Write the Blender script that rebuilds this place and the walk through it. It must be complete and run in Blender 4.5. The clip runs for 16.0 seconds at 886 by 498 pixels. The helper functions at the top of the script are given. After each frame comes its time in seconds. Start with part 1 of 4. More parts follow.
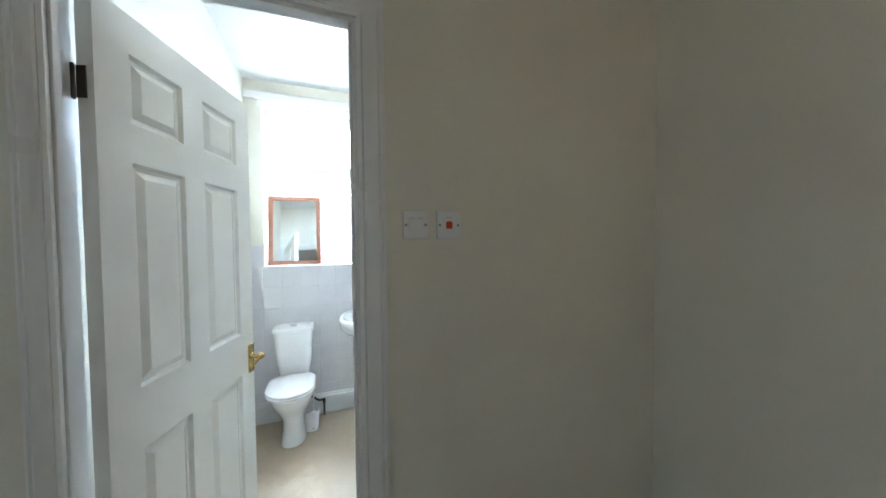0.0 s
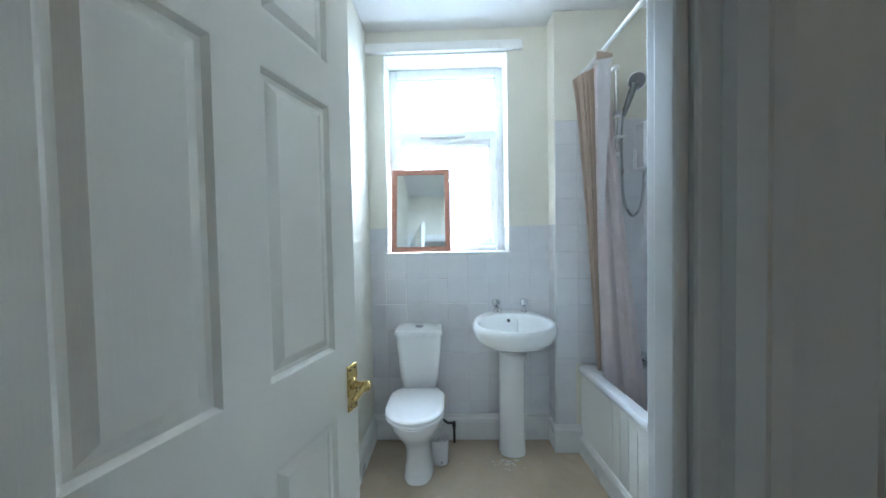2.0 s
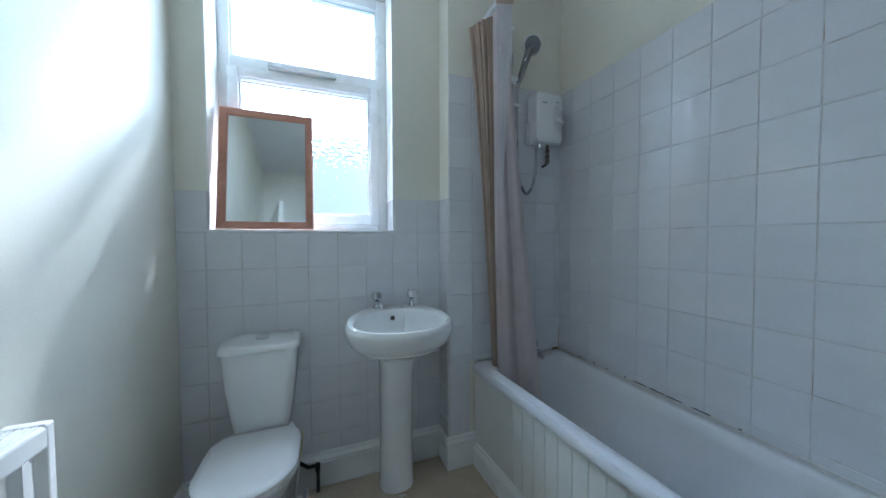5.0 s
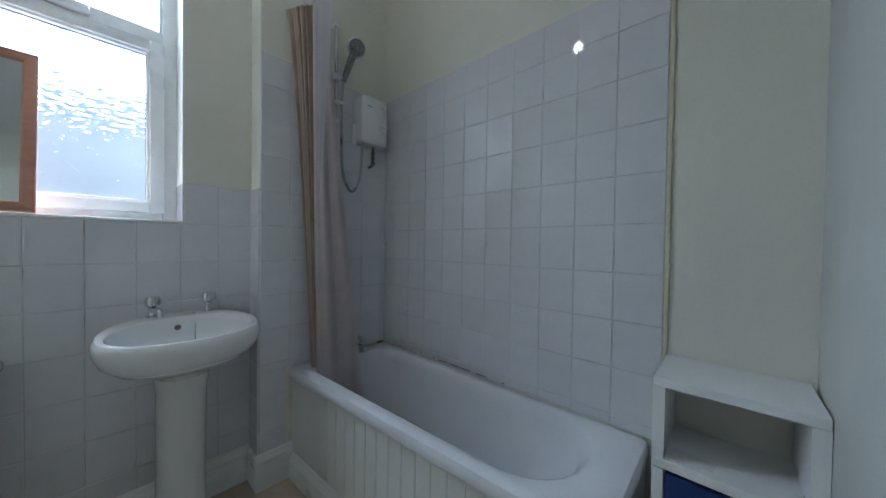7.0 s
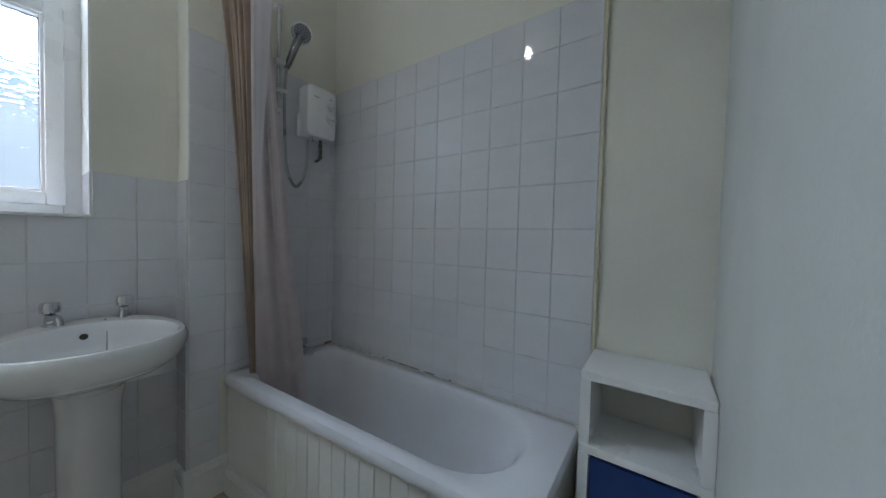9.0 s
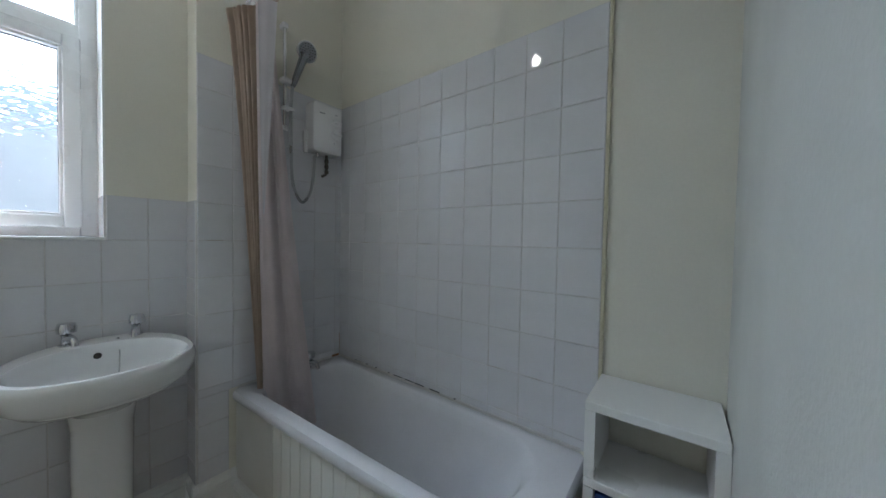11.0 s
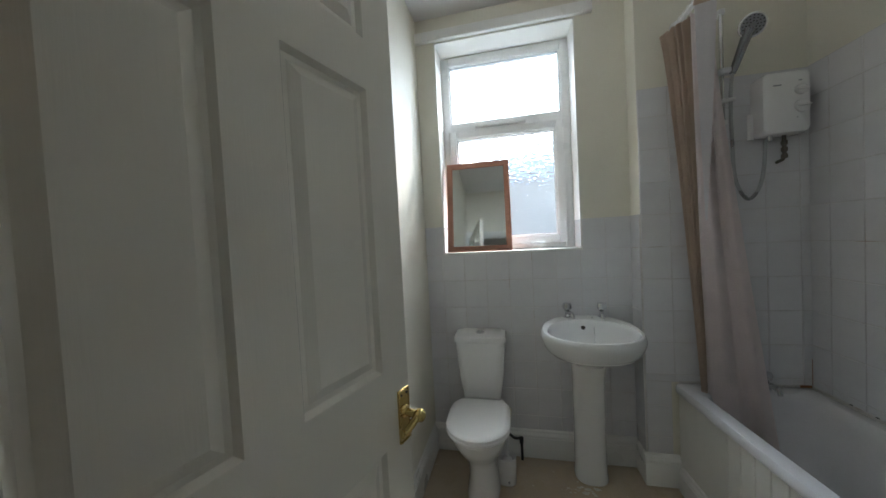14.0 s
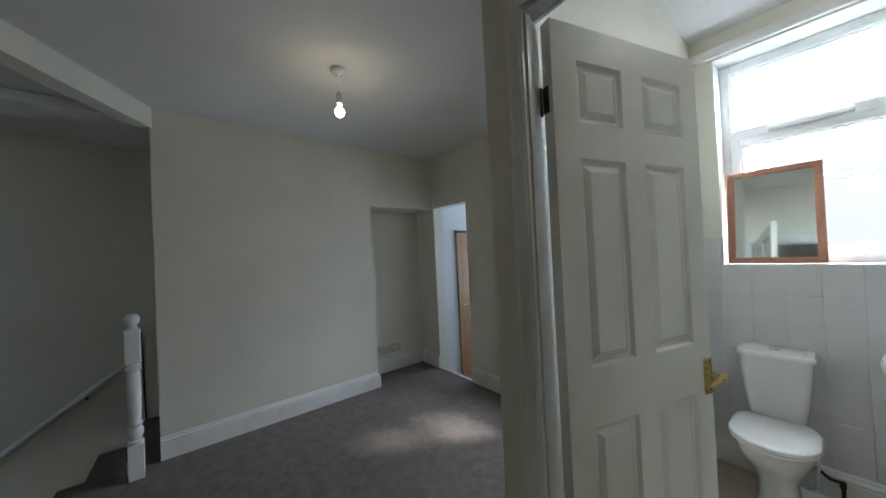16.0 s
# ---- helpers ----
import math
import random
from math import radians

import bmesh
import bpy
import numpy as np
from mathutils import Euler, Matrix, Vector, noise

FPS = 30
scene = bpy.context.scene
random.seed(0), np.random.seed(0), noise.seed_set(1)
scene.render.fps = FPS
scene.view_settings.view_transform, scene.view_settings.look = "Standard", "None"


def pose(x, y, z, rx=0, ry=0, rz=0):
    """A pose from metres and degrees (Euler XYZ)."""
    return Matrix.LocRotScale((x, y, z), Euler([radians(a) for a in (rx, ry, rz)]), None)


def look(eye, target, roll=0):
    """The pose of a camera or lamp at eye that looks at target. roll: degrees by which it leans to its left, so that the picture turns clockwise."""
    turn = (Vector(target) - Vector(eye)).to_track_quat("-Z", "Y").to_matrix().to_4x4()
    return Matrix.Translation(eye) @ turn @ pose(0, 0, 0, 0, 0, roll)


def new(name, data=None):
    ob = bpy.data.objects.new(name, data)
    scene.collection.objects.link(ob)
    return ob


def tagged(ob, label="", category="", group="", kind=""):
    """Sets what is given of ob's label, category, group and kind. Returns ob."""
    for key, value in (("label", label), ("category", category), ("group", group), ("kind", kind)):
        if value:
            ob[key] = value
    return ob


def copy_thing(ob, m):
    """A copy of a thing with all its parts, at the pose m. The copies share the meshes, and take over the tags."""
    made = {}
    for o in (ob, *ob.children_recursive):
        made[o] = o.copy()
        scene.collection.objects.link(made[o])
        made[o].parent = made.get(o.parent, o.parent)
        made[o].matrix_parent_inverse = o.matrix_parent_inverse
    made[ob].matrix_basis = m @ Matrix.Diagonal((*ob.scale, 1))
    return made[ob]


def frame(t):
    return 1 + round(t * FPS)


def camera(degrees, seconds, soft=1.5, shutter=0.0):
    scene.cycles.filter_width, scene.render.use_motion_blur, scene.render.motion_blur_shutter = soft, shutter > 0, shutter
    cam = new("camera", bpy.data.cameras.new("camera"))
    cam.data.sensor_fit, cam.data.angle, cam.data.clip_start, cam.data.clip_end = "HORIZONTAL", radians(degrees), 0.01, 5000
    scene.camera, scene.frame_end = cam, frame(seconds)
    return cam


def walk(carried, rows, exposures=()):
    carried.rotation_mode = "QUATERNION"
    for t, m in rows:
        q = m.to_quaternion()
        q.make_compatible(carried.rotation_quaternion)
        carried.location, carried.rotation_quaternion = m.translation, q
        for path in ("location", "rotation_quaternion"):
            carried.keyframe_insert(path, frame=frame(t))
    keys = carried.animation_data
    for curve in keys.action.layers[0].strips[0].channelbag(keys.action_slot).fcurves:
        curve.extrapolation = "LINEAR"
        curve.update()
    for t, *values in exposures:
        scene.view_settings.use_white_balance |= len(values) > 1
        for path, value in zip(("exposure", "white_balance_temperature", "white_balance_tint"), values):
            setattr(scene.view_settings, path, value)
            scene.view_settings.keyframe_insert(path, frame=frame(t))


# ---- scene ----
cam = camera(110.0, 16.0)
PATH = [
    (0.0, (-0.588, -2.772, 1.444), (0.107, -0.897, 1.385), -0.53),
    (0.5, (-0.605, -2.616, 1.401), (-0.280, -0.644, 1.337), -1.31),
    (1.0, (-0.648, -2.441, 1.380), (-0.480, -0.449, 1.313), -1.24),
    (1.5, (-0.656, -2.249, 1.349), (-0.600, -0.251, 1.283), -0.81),
    (2.0, (-0.641, -2.045, 1.324), (-0.692, -0.046, 1.271), -1.09),
    (2.5, (-0.642, -1.875, 1.306), (-0.760, 0.121, 1.244), -1.35),
    (3.0, (-0.661, -1.745, 1.298), (-0.768, 0.252, 1.237), -1.28),
    (3.5, (-0.638, -1.671, 1.276), (-0.728, 0.326, 1.203), -1.26),
    (4.0, (-0.622, -1.620, 1.249), (-0.650, 0.379, 1.181), -0.90),
    (4.5, (-0.624, -1.587, 1.227), (-0.345, 0.393, 1.165), -0.64),
    (5.0, (-0.593, -1.607, 1.202), (0.117, 0.262, 1.140), -0.25),
    (5.2, (-0.574, -1.621, 1.193), (0.285, 0.184, 1.135), -0.55),
    (7.3, (-0.476, -1.736, 1.162), (1.033, -0.424, 1.143), 1.24),
    (7.5, (-0.481, -1.742, 1.159), (1.054, -0.460, 1.146), 1.42),
    (8.0, (-0.487, -1.748, 1.182), (1.115, -0.551, 1.131), 1.62),
    (8.5, (-0.470, -1.751, 1.191), (1.167, -0.604, 1.122), 1.50),
    (10.8, (-0.432, -1.765, 1.245), (1.209, -0.622, 1.199), 1.40),
    (11.0, (-0.417, -1.777, 1.260), (1.172, -0.563, 1.206), 1.08),
    (11.5, (-0.422, -1.759, 1.273), (0.970, -0.326, 1.192), 0.15),
    (12.0, (-0.434, -1.767, 1.250), (0.798, -0.194, 1.169), -0.17),
    (12.5, (-0.444, -1.771, 1.243), (0.601, -0.068, 1.161), -0.92),
    (13.0, (-0.486, -1.774, 1.263), (0.207, 0.101, 1.186), -1.57),
    (13.5, (-0.567, -1.819, 1.307), (-0.415, 0.173, 1.216), -2.22),
    (14.0, (-0.655, -1.898, 1.336), (-1.080, 0.055, 1.275), -3.00),
    (14.5, (-0.721, -2.054, 1.362), (-1.540, -0.229, 1.332), -3.36),
    (15.0, (-0.768, -2.266, 1.379), (-1.830, -0.572, 1.356), -2.91),
    (15.5, (-0.729, -2.440, 1.395), (-2.053, -0.941, 1.394), -2.98),
    (16.0, (-0.627, -2.589, 1.403), (-2.191, -1.343, 1.427), -2.73),
]
EXPOSURES = [(0.0, 1.8, 5500, 8), (0.7, 1.6, 5400, 8), (1.5, 1.15, 5400, 8), (2.0, 1.1, 5200, 6), (3.5, 0.65, 5050, 6), (5.0, 0.2, 5100, 6), (7.5, -0.2, 5600, 10),
             (11.0, -0.15, 5850, 11), (12.5, -0.1, 6100, 11), (13.0, -0.15, 5900, 9), (14.0, -0.25, 6300, 11), (15.0, 0.15, 6150, 9), (16.0, 0.45, 6000, 9)]
walk(cam, [(t, look(e, g, r)) for t, e, g, r in PATH], EXPOSURES)

# ---- light ----
SUN_WAY = Vector((-0.62, -1.0, -1.05)).normalized()
sun_az, sun_el = math.atan2(-SUN_WAY.x, -SUN_WAY.y), math.asin(-SUN_WAY.z)
world = bpy.data.worlds.new("sky")
scene.world = world
world.use_nodes = True
wn = world.node_tree
wn.nodes.clear()
w_sky = wn.nodes.new("ShaderNodeTexSky")
w_sky.sky_type, w_sky.sun_disc = "NISHITA", False
w_sky.sun_elevation, w_sky.sun_rotation = sun_el, sun_az
w_bg = wn.nodes.new("ShaderNodeBackground")
w_bg.inputs["Strength"].default_value = 0.15
w_out = wn.nodes.new("ShaderNodeOutputWorld")
wn.links.new(w_sky.outputs[0], w_bg.inputs["Color"])
wn.links.new(w_bg.outputs[0], w_out.inputs["Surface"])

sun_data = bpy.data.lights.new("sun", "SUN")
sun_data.energy, sun_data.angle, sun_data.color = 5.0, radians(7), (1.0, 0.96, 0.9)
new("sun", sun_data).matrix_world = look((6, 6, 8), Vector((6, 6, 8)) + SUN_WAY)


def area_lamp(name, x0, x1, z0, z1, y, watts, color, way=(0, -1, 0)):
    """An area lamp that stands in for the sky's light."""
    d = bpy.data.lights.new(name, "AREA")
    d.shape, d.size, d.size_y, d.energy, d.color = "RECTANGLE", x1 - x0, z1 - z0, watts, color
    c = Vector(((x0 + x1) / 2, y, (z0 + z1) / 2))
    new(name, d).matrix_world = look(c, c + Vector(way))


area_lamp("window_light", -2.3, 2.0, 2.05, 4.7, 1.05, 640, (0.80, 0.91, 1.0), (-0.45, -1, -0.85))
area_lamp("landing_window_light", -2.37, -1.84, 0.65, 1.6, 0.1, 22, (0.86, 0.93, 1.0), (-0.3, -1, -0.85))
# No window is built here: an added bluish fill lamp inside the passage.
area_lamp("passage_light", -3.5, -2.9, 0.6, 1.9, 1.55, 14, (0.75, 0.86, 1.0))



# ---- materials ----
def mat(name, color, rough=0.5, metal=0.0, vary=0.06, scale=6.0, fine=120.0, bump=0.0, bump_scale=200.0,
        stretch=(1, 1, 1), spots=None, random_tone=0.0, transmission=0.0, sheen=0.0, coat=0.0, second=None, gloss_vary=0.2):
    """A surface with tone variation at two sizes, fine relief and, if asked, blotches of a second colour."""
    m = bpy.data.materials.new(name)
    m.use_nodes = True
    nt = m.node_tree
    b = nt.nodes["Principled BSDF"]
    link = nt.links.new
    co = nt.nodes.new("ShaderNodeTexCoord")
    mp = nt.nodes.new("ShaderNodeMapping")
    mp.inputs["Scale"].default_value = stretch
    link(co.outputs["Object"], mp.inputs["Vector"])

    def tex(s, detail=4.0):
        n = nt.nodes.new("ShaderNodeTexNoise")
        n.inputs["Scale"].default_value, n.inputs["Detail"].default_value = s, detail
        link(mp.outputs[0], n.inputs["Vector"])
        return n.outputs["Fac"]

    def mix(kind, fac, a, c):
        n = nt.nodes.new("ShaderNodeMix")
        n.data_type, n.blend_type = "RGBA", kind
        for key, v in (("Factor", fac), ("A", a), ("B", c)):
            sock = [s for s in n.inputs if s.name == key and (s.type == "RGBA" or key == "Factor" and s.type == "VALUE")][0]
            if isinstance(v, bpy.types.NodeSocket):
                link(v, sock)
            else:
                sock.default_value = v
        return [s for s in n.outputs if s.type == "RGBA"][0]

    def ramp(v, lo, hi, a, c):
        n = nt.nodes.new("ShaderNodeMapRange")
        link(v, n.inputs["Value"])
        for key, val in (("From Min", lo), ("From Max", hi), ("To Min", a), ("To Max", c)):
            n.inputs[key].default_value = val
        return n.outputs["Result"]

    rgb = (*color, 1)
    dark = tuple(c * (1 - 2 * vary) for c in color) + (1,)
    out = mix("MIX", ramp(tex(scale), 0.35, 0.65, 0.0, 1.0), dark, rgb)
    if second:
        out = mix("MIX", ramp(tex(scale * 3.1), 0.45, 0.6, 0.0, 1.0), out, (*second, 1))
    grain = mix("MIX", ramp(tex(fine, 2.0), 0.3, 0.7, 0.0, 1.0), tuple(1 - vary for _ in range(3)) + (1,), (1, 1, 1, 1))
    out = mix("MULTIPLY", 1.0, out, grain)
    if spots:
        out = mix("MIX", ramp(tex(spots[1], 6.0), spots[2], spots[2] + 0.06, 0.0, 1.0), out, (*spots[0], 1))
    if random_tone:
        info = nt.nodes.new("ShaderNodeObjectInfo")
        g = nt.nodes.new("ShaderNodeCombineColor")
        v = ramp(info.outputs["Random"], 0, 1, 1 - random_tone, 1.0)
        for k in range(3):
            link(v, g.inputs[k])
        out = mix("MULTIPLY", 1.0, out, g.outputs[0])
    link(out, b.inputs["Base Color"])
    link(ramp(tex(scale * 1.7), 0.3, 0.7, rough * (1 - gloss_vary), min(1, rough * (1 + gloss_vary))), b.inputs["Roughness"])
    b.inputs["Metallic"].default_value = metal
    b.inputs["Transmission Weight"].default_value = transmission
    b.inputs["Sheen Weight"].default_value = sheen
    b.inputs["Coat Weight"].default_value = coat
    if bump:
        n = nt.nodes.new("ShaderNodeBump")
        n.inputs["Strength"].default_value, n.inputs["Distance"].default_value = bump, 0.002
        link(tex(bump_scale, 3.0), n.inputs["Height"])
        link(n.outputs[0], b.inputs["Normal"])
    return m


PLASTER = mat("cream_plaster", (0.74, 0.718, 0.625), 0.55, vary=0.03, scale=2.5, bump=0.25, bump_scale=160)
CEIL = mat("white_ceiling", (0.78, 0.78, 0.77), 0.7, vary=0.025, scale=2, bump=0.2, bump_scale=90)
REVEAL = mat("white_plaster", (0.78, 0.78, 0.74), 0.5, vary=0.03, scale=4, bump=0.2)
PASSAGE = mat("pale_plaster", (0.72, 0.74, 0.76), 0.6, vary=0.03, scale=3, bump=0.2)
TILE = mat("white_glazed_tile", (0.70, 0.70, 0.718), 0.032, vary=0.02, scale=9, bump=0.05, bump_scale=16, random_tone=0.05)
GROUT = mat("grout", (0.68, 0.66, 0.64), 0.8, vary=0.08, scale=5, spots=((0.40, 0.32, 0.25), 7, 0.61))
GLOSS = mat("gloss_white_paint", (0.77, 0.77, 0.75), 0.3, vary=0.015, scale=3, bump=0.05, bump_scale=60)
DOORPAINT = mat("satin_white_door", (0.76, 0.74, 0.67), 0.26, vary=0.005, scale=4, bump=0.11, bump_scale=260, stretch=(1.2, 1.2, 0.06), gloss_vary=0.04)
CERAMIC = mat("vitreous_china", (0.80, 0.80, 0.79), 0.08, vary=0.012, scale=3, coat=0.4)
PANELPAINT = mat("satin_white_panel", (0.76, 0.76, 0.72), 0.5, vary=0.02, scale=4)
SEATPL = mat("white_plastic", (0.80, 0.80, 0.80), 0.22, vary=0.012)
ACRYLIC = mat("white_acrylic", (0.74, 0.74, 0.76), 0.2, vary=0.03, scale=4)
UPVC = mat("white_upvc", (0.84, 0.85, 0.85), 0.3, vary=0.008)
DULLCHROME = mat("dull_chrome", (0.30, 0.31, 0.33), 0.22, metal=1.0, vary=0.05)
CHROME = mat("chrome", (0.75, 0.76, 0.78), 0.1, metal=1.0, vary=0.03)
HOSE = mat("steel_hose", (0.45, 0.46, 0.47), 0.3, metal=1.0, vary=0.05)
BRASS = mat("polished_brass", (0.72, 0.55, 0.22), 0.2, metal=1.0, vary=0.06)
DARKMETAL = mat("dark_metal", (0.07, 0.06, 0.05), 0.45, metal=0.7, vary=0.1)
COPPER = mat("old_copper", (0.17, 0.15, 0.125), 0.55, metal=0.5, vary=0.15, scale=30)
LINO = mat("beige_floor", (0.60, 0.50, 0.375), 0.42, vary=0.09, scale=3.5, second=(0.54, 0.44, 0.31), bump=0.2, bump_scale=50,
           spots=((0.76, 0.74, 0.68), 24, 0.70))
LIMEWASH = mat("dried_paint", (0.74, 0.72, 0.66), 0.7, vary=0.08, scale=30)
PALEGREY = mat("pale_grey_wall", (0.53, 0.535, 0.49), 0.55, vary=0.03, scale=2.5, bump=0.25, bump_scale=160)
CARPET = mat("brown_carpet", (0.175, 0.142, 0.122), 0.95, vary=0.16, scale=14, fine=150, bump=1.0, bump_scale=260, sheen=0.15)
PINE = mat("pine_door", (0.42, 0.24, 0.12), 0.4, vary=0.14, scale=7, stretch=(4, 4, 0.35), bump=0.15, bump_scale=40)
PINKWOOD = mat("red_wood_frame", (0.50, 0.24, 0.16), 0.42, vary=0.07, scale=14, stretch=(1, 1, 3))
TAUPE = mat("taupe_curtain", (0.60, 0.47, 0.37), 0.75, vary=0.05, scale=6, bump=0.2, bump_scale=500, sheen=0.2)
LINER = mat("pale_curtain", (0.82, 0.735, 0.73), 0.6, vary=0.04, scale=6, bump=0.2, bump_scale=500, sheen=0.2)
WHITE_CLOTH = mat("white_cloth", (0.80, 0.78, 0.80), 0.65, vary=0.03, scale=6, bump=0.2, bump_scale=500, sheen=0.2)
BLUE = mat("blue_front", (0.012, 0.04, 0.16), 0.35, vary=0.05)
RUST = mat("rust_stain", (0.45, 0.22, 0.09), 0.8, vary=0.2, scale=40)
RED = mat("red_rocker", (0.62, 0.07, 0.02), 0.35, vary=0.03)
GREY = mat("grey_plastic", (0.32, 0.33, 0.35), 0.4, vary=0.04)
BLACK = mat("black_pipe", (0.02, 0.02, 0.022), 0.4, vary=0.1)
STRAW = mat("brush_handle", (0.50, 0.42, 0.22), 0.5, vary=0.08)
SLATE = mat("slate_roof", (0.16, 0.18, 0.22), 0.6, vary=0.12, scale=3)
BRICK = mat("render_wall", (0.30, 0.31, 0.33), 0.8, vary=0.1, scale=2)
GRASS = mat("yard_ground", (0.10, 0.11, 0.08), 0.9, vary=0.2, scale=0.6)
MIRROR = mat("mirror_glass", (0.72, 0.75, 0.74), 0.05, metal=1.0, vary=0.005)
TRIM = mat("cream_trim", (0.62, 0.58, 0.42), 0.4, vary=0.04)
PATCH = mat("filled_plaster", (0.62, 0.60, 0.54), 0.7, vary=0.1, scale=18)


def frosted():
    m = bpy.data.materials.new("frosted_glass")
    m.use_nodes = True
    nt = m.node_tree
    b = nt.nodes["Principled BSDF"]
    b.inputs["Base Color"].default_value = (0.97, 0.99, 1, 1)
    b.inputs["Transmission Weight"].default_value, b.inputs["Roughness"].default_value, b.inputs["IOR"].default_value = 1.0, 0.06, 1.4
    co = nt.nodes.new("ShaderNodeTexCoord")
    mp = nt.nodes.new("ShaderNodeMapping")
    mp.inputs["Scale"].default_value = (1, 1, 1.7)
    vo = nt.nodes.new("ShaderNodeTexVoronoi")
    vo.feature, vo.inputs["Scale"].default_value = "SMOOTH_F1", 36
    bu = nt.nodes.new("ShaderNodeBump")
    bu.inputs["Strength"].default_value, bu.inputs["Distance"].default_value = 0.9, 0.010
    nt.links.new(co.outputs["Object"], mp.inputs["Vector"])
    nt.links.new(mp.outputs[0], vo.inputs["Vector"])
    nt.links.new(vo.outputs["Distance"], bu.inputs["Height"])
    nt.links.new(bu.outputs[0], b.inputs["Normal"])
    return m


def glow(name, color, strength):
    m = bpy.data.materials.new(name)
    m.use_nodes = True
    b = m.node_tree.nodes["Principled BSDF"]
    b.inputs["Base Color"].default_value = (0.9, 0.9, 0.88, 1)
    b.inputs["Emission Color"].default_value = (*color, 1)
    b.inputs["Emission Strength"].default_value = strength
    return m


FROST = frosted()
# Glows by itself, standing in for daylight on the distance outside.
BACKDROP = glow("glowing_distance", (0.78, 0.88, 1.0), 0.17)
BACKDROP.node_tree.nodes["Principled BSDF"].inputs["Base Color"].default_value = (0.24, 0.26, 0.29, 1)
BULB_WARM = glow("lit_bulb_warm", (1.0, 0.80, 0.50), 27)
BULB_NEAR = glow("lit_bulb_amber", (1.0, 0.62, 0.25), 24)
BULB_WHITE = glow("lit_bulb_white", (1.0, 0.93, 0.82), 82)


# ---- mesh helpers ----
def box(bm, x0, y0, z0, x1, y1, z1, bevel=0.0, seg=2):
    vs = [bm.verts.new(p) for p in ((x0, y0, z0), (x1, y0, z0), (x1, y1, z0), (x0, y1, z0),
                                    (x0, y0, z1), (x1, y0, z1), (x1, y1, z1), (x0, y1, z1))]
    fs = [bm.faces.new([vs[i] for i in q]) for q in
          ((3, 2, 1, 0), (4, 5, 6, 7), (0, 1, 5, 4), (1, 2, 6, 5), (2, 3, 7, 6), (3, 0, 4, 7))]
    if bevel:
        es = list({e for f in fs for e in f.edges})
        bmesh.ops.bevel(bm, geom=es, offset=bevel, segments=seg, profile=0.5, affect="EDGES")
    return bm


def boxed(*args, **kw):
    return box(bmesh.new(), *args, **kw)


def loft(bm, rings, cap0=True, cap1=True, closed=True):
    """Skin a list of rings, each with as many points."""
    rows = [[bm.verts.new(p) for p in r] for r in rings]
    n = len(rows[0])
    for a, c in zip(rows, rows[1:]):
        for i in range(n if closed else n - 1):
            j = (i + 1) % n
            bm.faces.new((a[i], a[j], c[j], c[i]))
    if cap0 and closed:
        bm.faces.new(list(reversed(rows[0])))
    if cap1 and closed:
        bm.faces.new(rows[-1])
    return bm


def oval(cx, cy, z, a, b, n=40, power=2.0, back=None):
    pts = []
    for i in range(n):
        t = 2 * math.pi * i / n
        c, s = math.cos(t), math.sin(t)
        x = cx + a * math.copysign(abs(c) ** (2 / power), c)
        y = cy + b * math.copysign(abs(s) ** (2 / power), s)
        pts.append((x, min(y, back) if back is not None else y, z))
    return pts


def round_rect(x0, x1, y0, y1, r, z, k=6):
    pts = []
    for cx, cy, a0 in ((x1 - r, y1 - r, 0), (x0 + r, y1 - r, 90), (x0 + r, y0 + r, 180), (x1 - r, y0 + r, 270)):
        for i in range(k + 1):
            a = radians(a0 + 90 * i / k)
            pts.append((cx + r * math.cos(a), cy + r * math.sin(a), z))
    return pts


def lathe(bm, profile, cx=0.0, cy=0.0, n=24):
    return loft(bm, [[(cx + r * math.cos(2 * math.pi * i / n), cy + r * math.sin(2 * math.pi * i / n), z) for i in range(n)]
                     for r, z in profile])


def tube(bm, pts, r, n=10):
    """A round bar along points."""
    pts = [Vector(p) for p in pts]
    rings, side = [], None
    for i, p in enumerate(pts):
        d = (pts[min(i + 1, len(pts) - 1)] - pts[max(i - 1, 0)]).normalized()
        if side is None:
            side = d.orthogonal().normalized()
        side = (side - d * side.dot(d)).normalized()
        up = d.cross(side)
        rr = r[i] if isinstance(r, (list, tuple)) else r
        rings.append([tuple(p + (side * math.cos(2 * math.pi * k / n) + up * math.sin(2 * math.pi * k / n)) * rr) for k in range(n)])
    return loft(bm, rings)


def curve_points(ctrl, n=12):
    """Points of a smooth curve through ctrl."""
    c = [Vector(p) for p in ctrl]
    c = [2 * c[0] - c[1]] + c + [2 * c[-1] - c[-2]]
    out = []
    for i in range(1, len(c) - 2):
        for k in range(n):
            t = k / n
            a, b, d, e = c[i - 1], c[i], c[i + 1], c[i + 2]
            out.append(0.5 * ((2 * b) + (d - a) * t + (2 * a - 5 * b + 4 * d - e) * t ** 2 + (3 * b - a - 3 * d + e) * t ** 3))
    return out + [c[-2]]


def finish(name, bm, material, smooth=False, angle=40):
    bmesh.ops.recalc_face_normals(bm, faces=bm.faces)
    me = bpy.data.meshes.new(name)
    if smooth:
        for f in bm.faces:
            f.smooth = True
        for e in bm.edges:
            if len(e.link_faces) == 2 and e.calc_face_angle(0) > radians(angle):
                e.smooth = False
    bm.to_mesh(me)
    bm.free()
    me.materials.append(material)
    return new(name, me)


def part(name, bm, material, parent, label="", smooth=False):
    ob = finish(name, bm, material, smooth)
    ob.parent = parent
    if label:
        tagged(ob, label)
    return ob


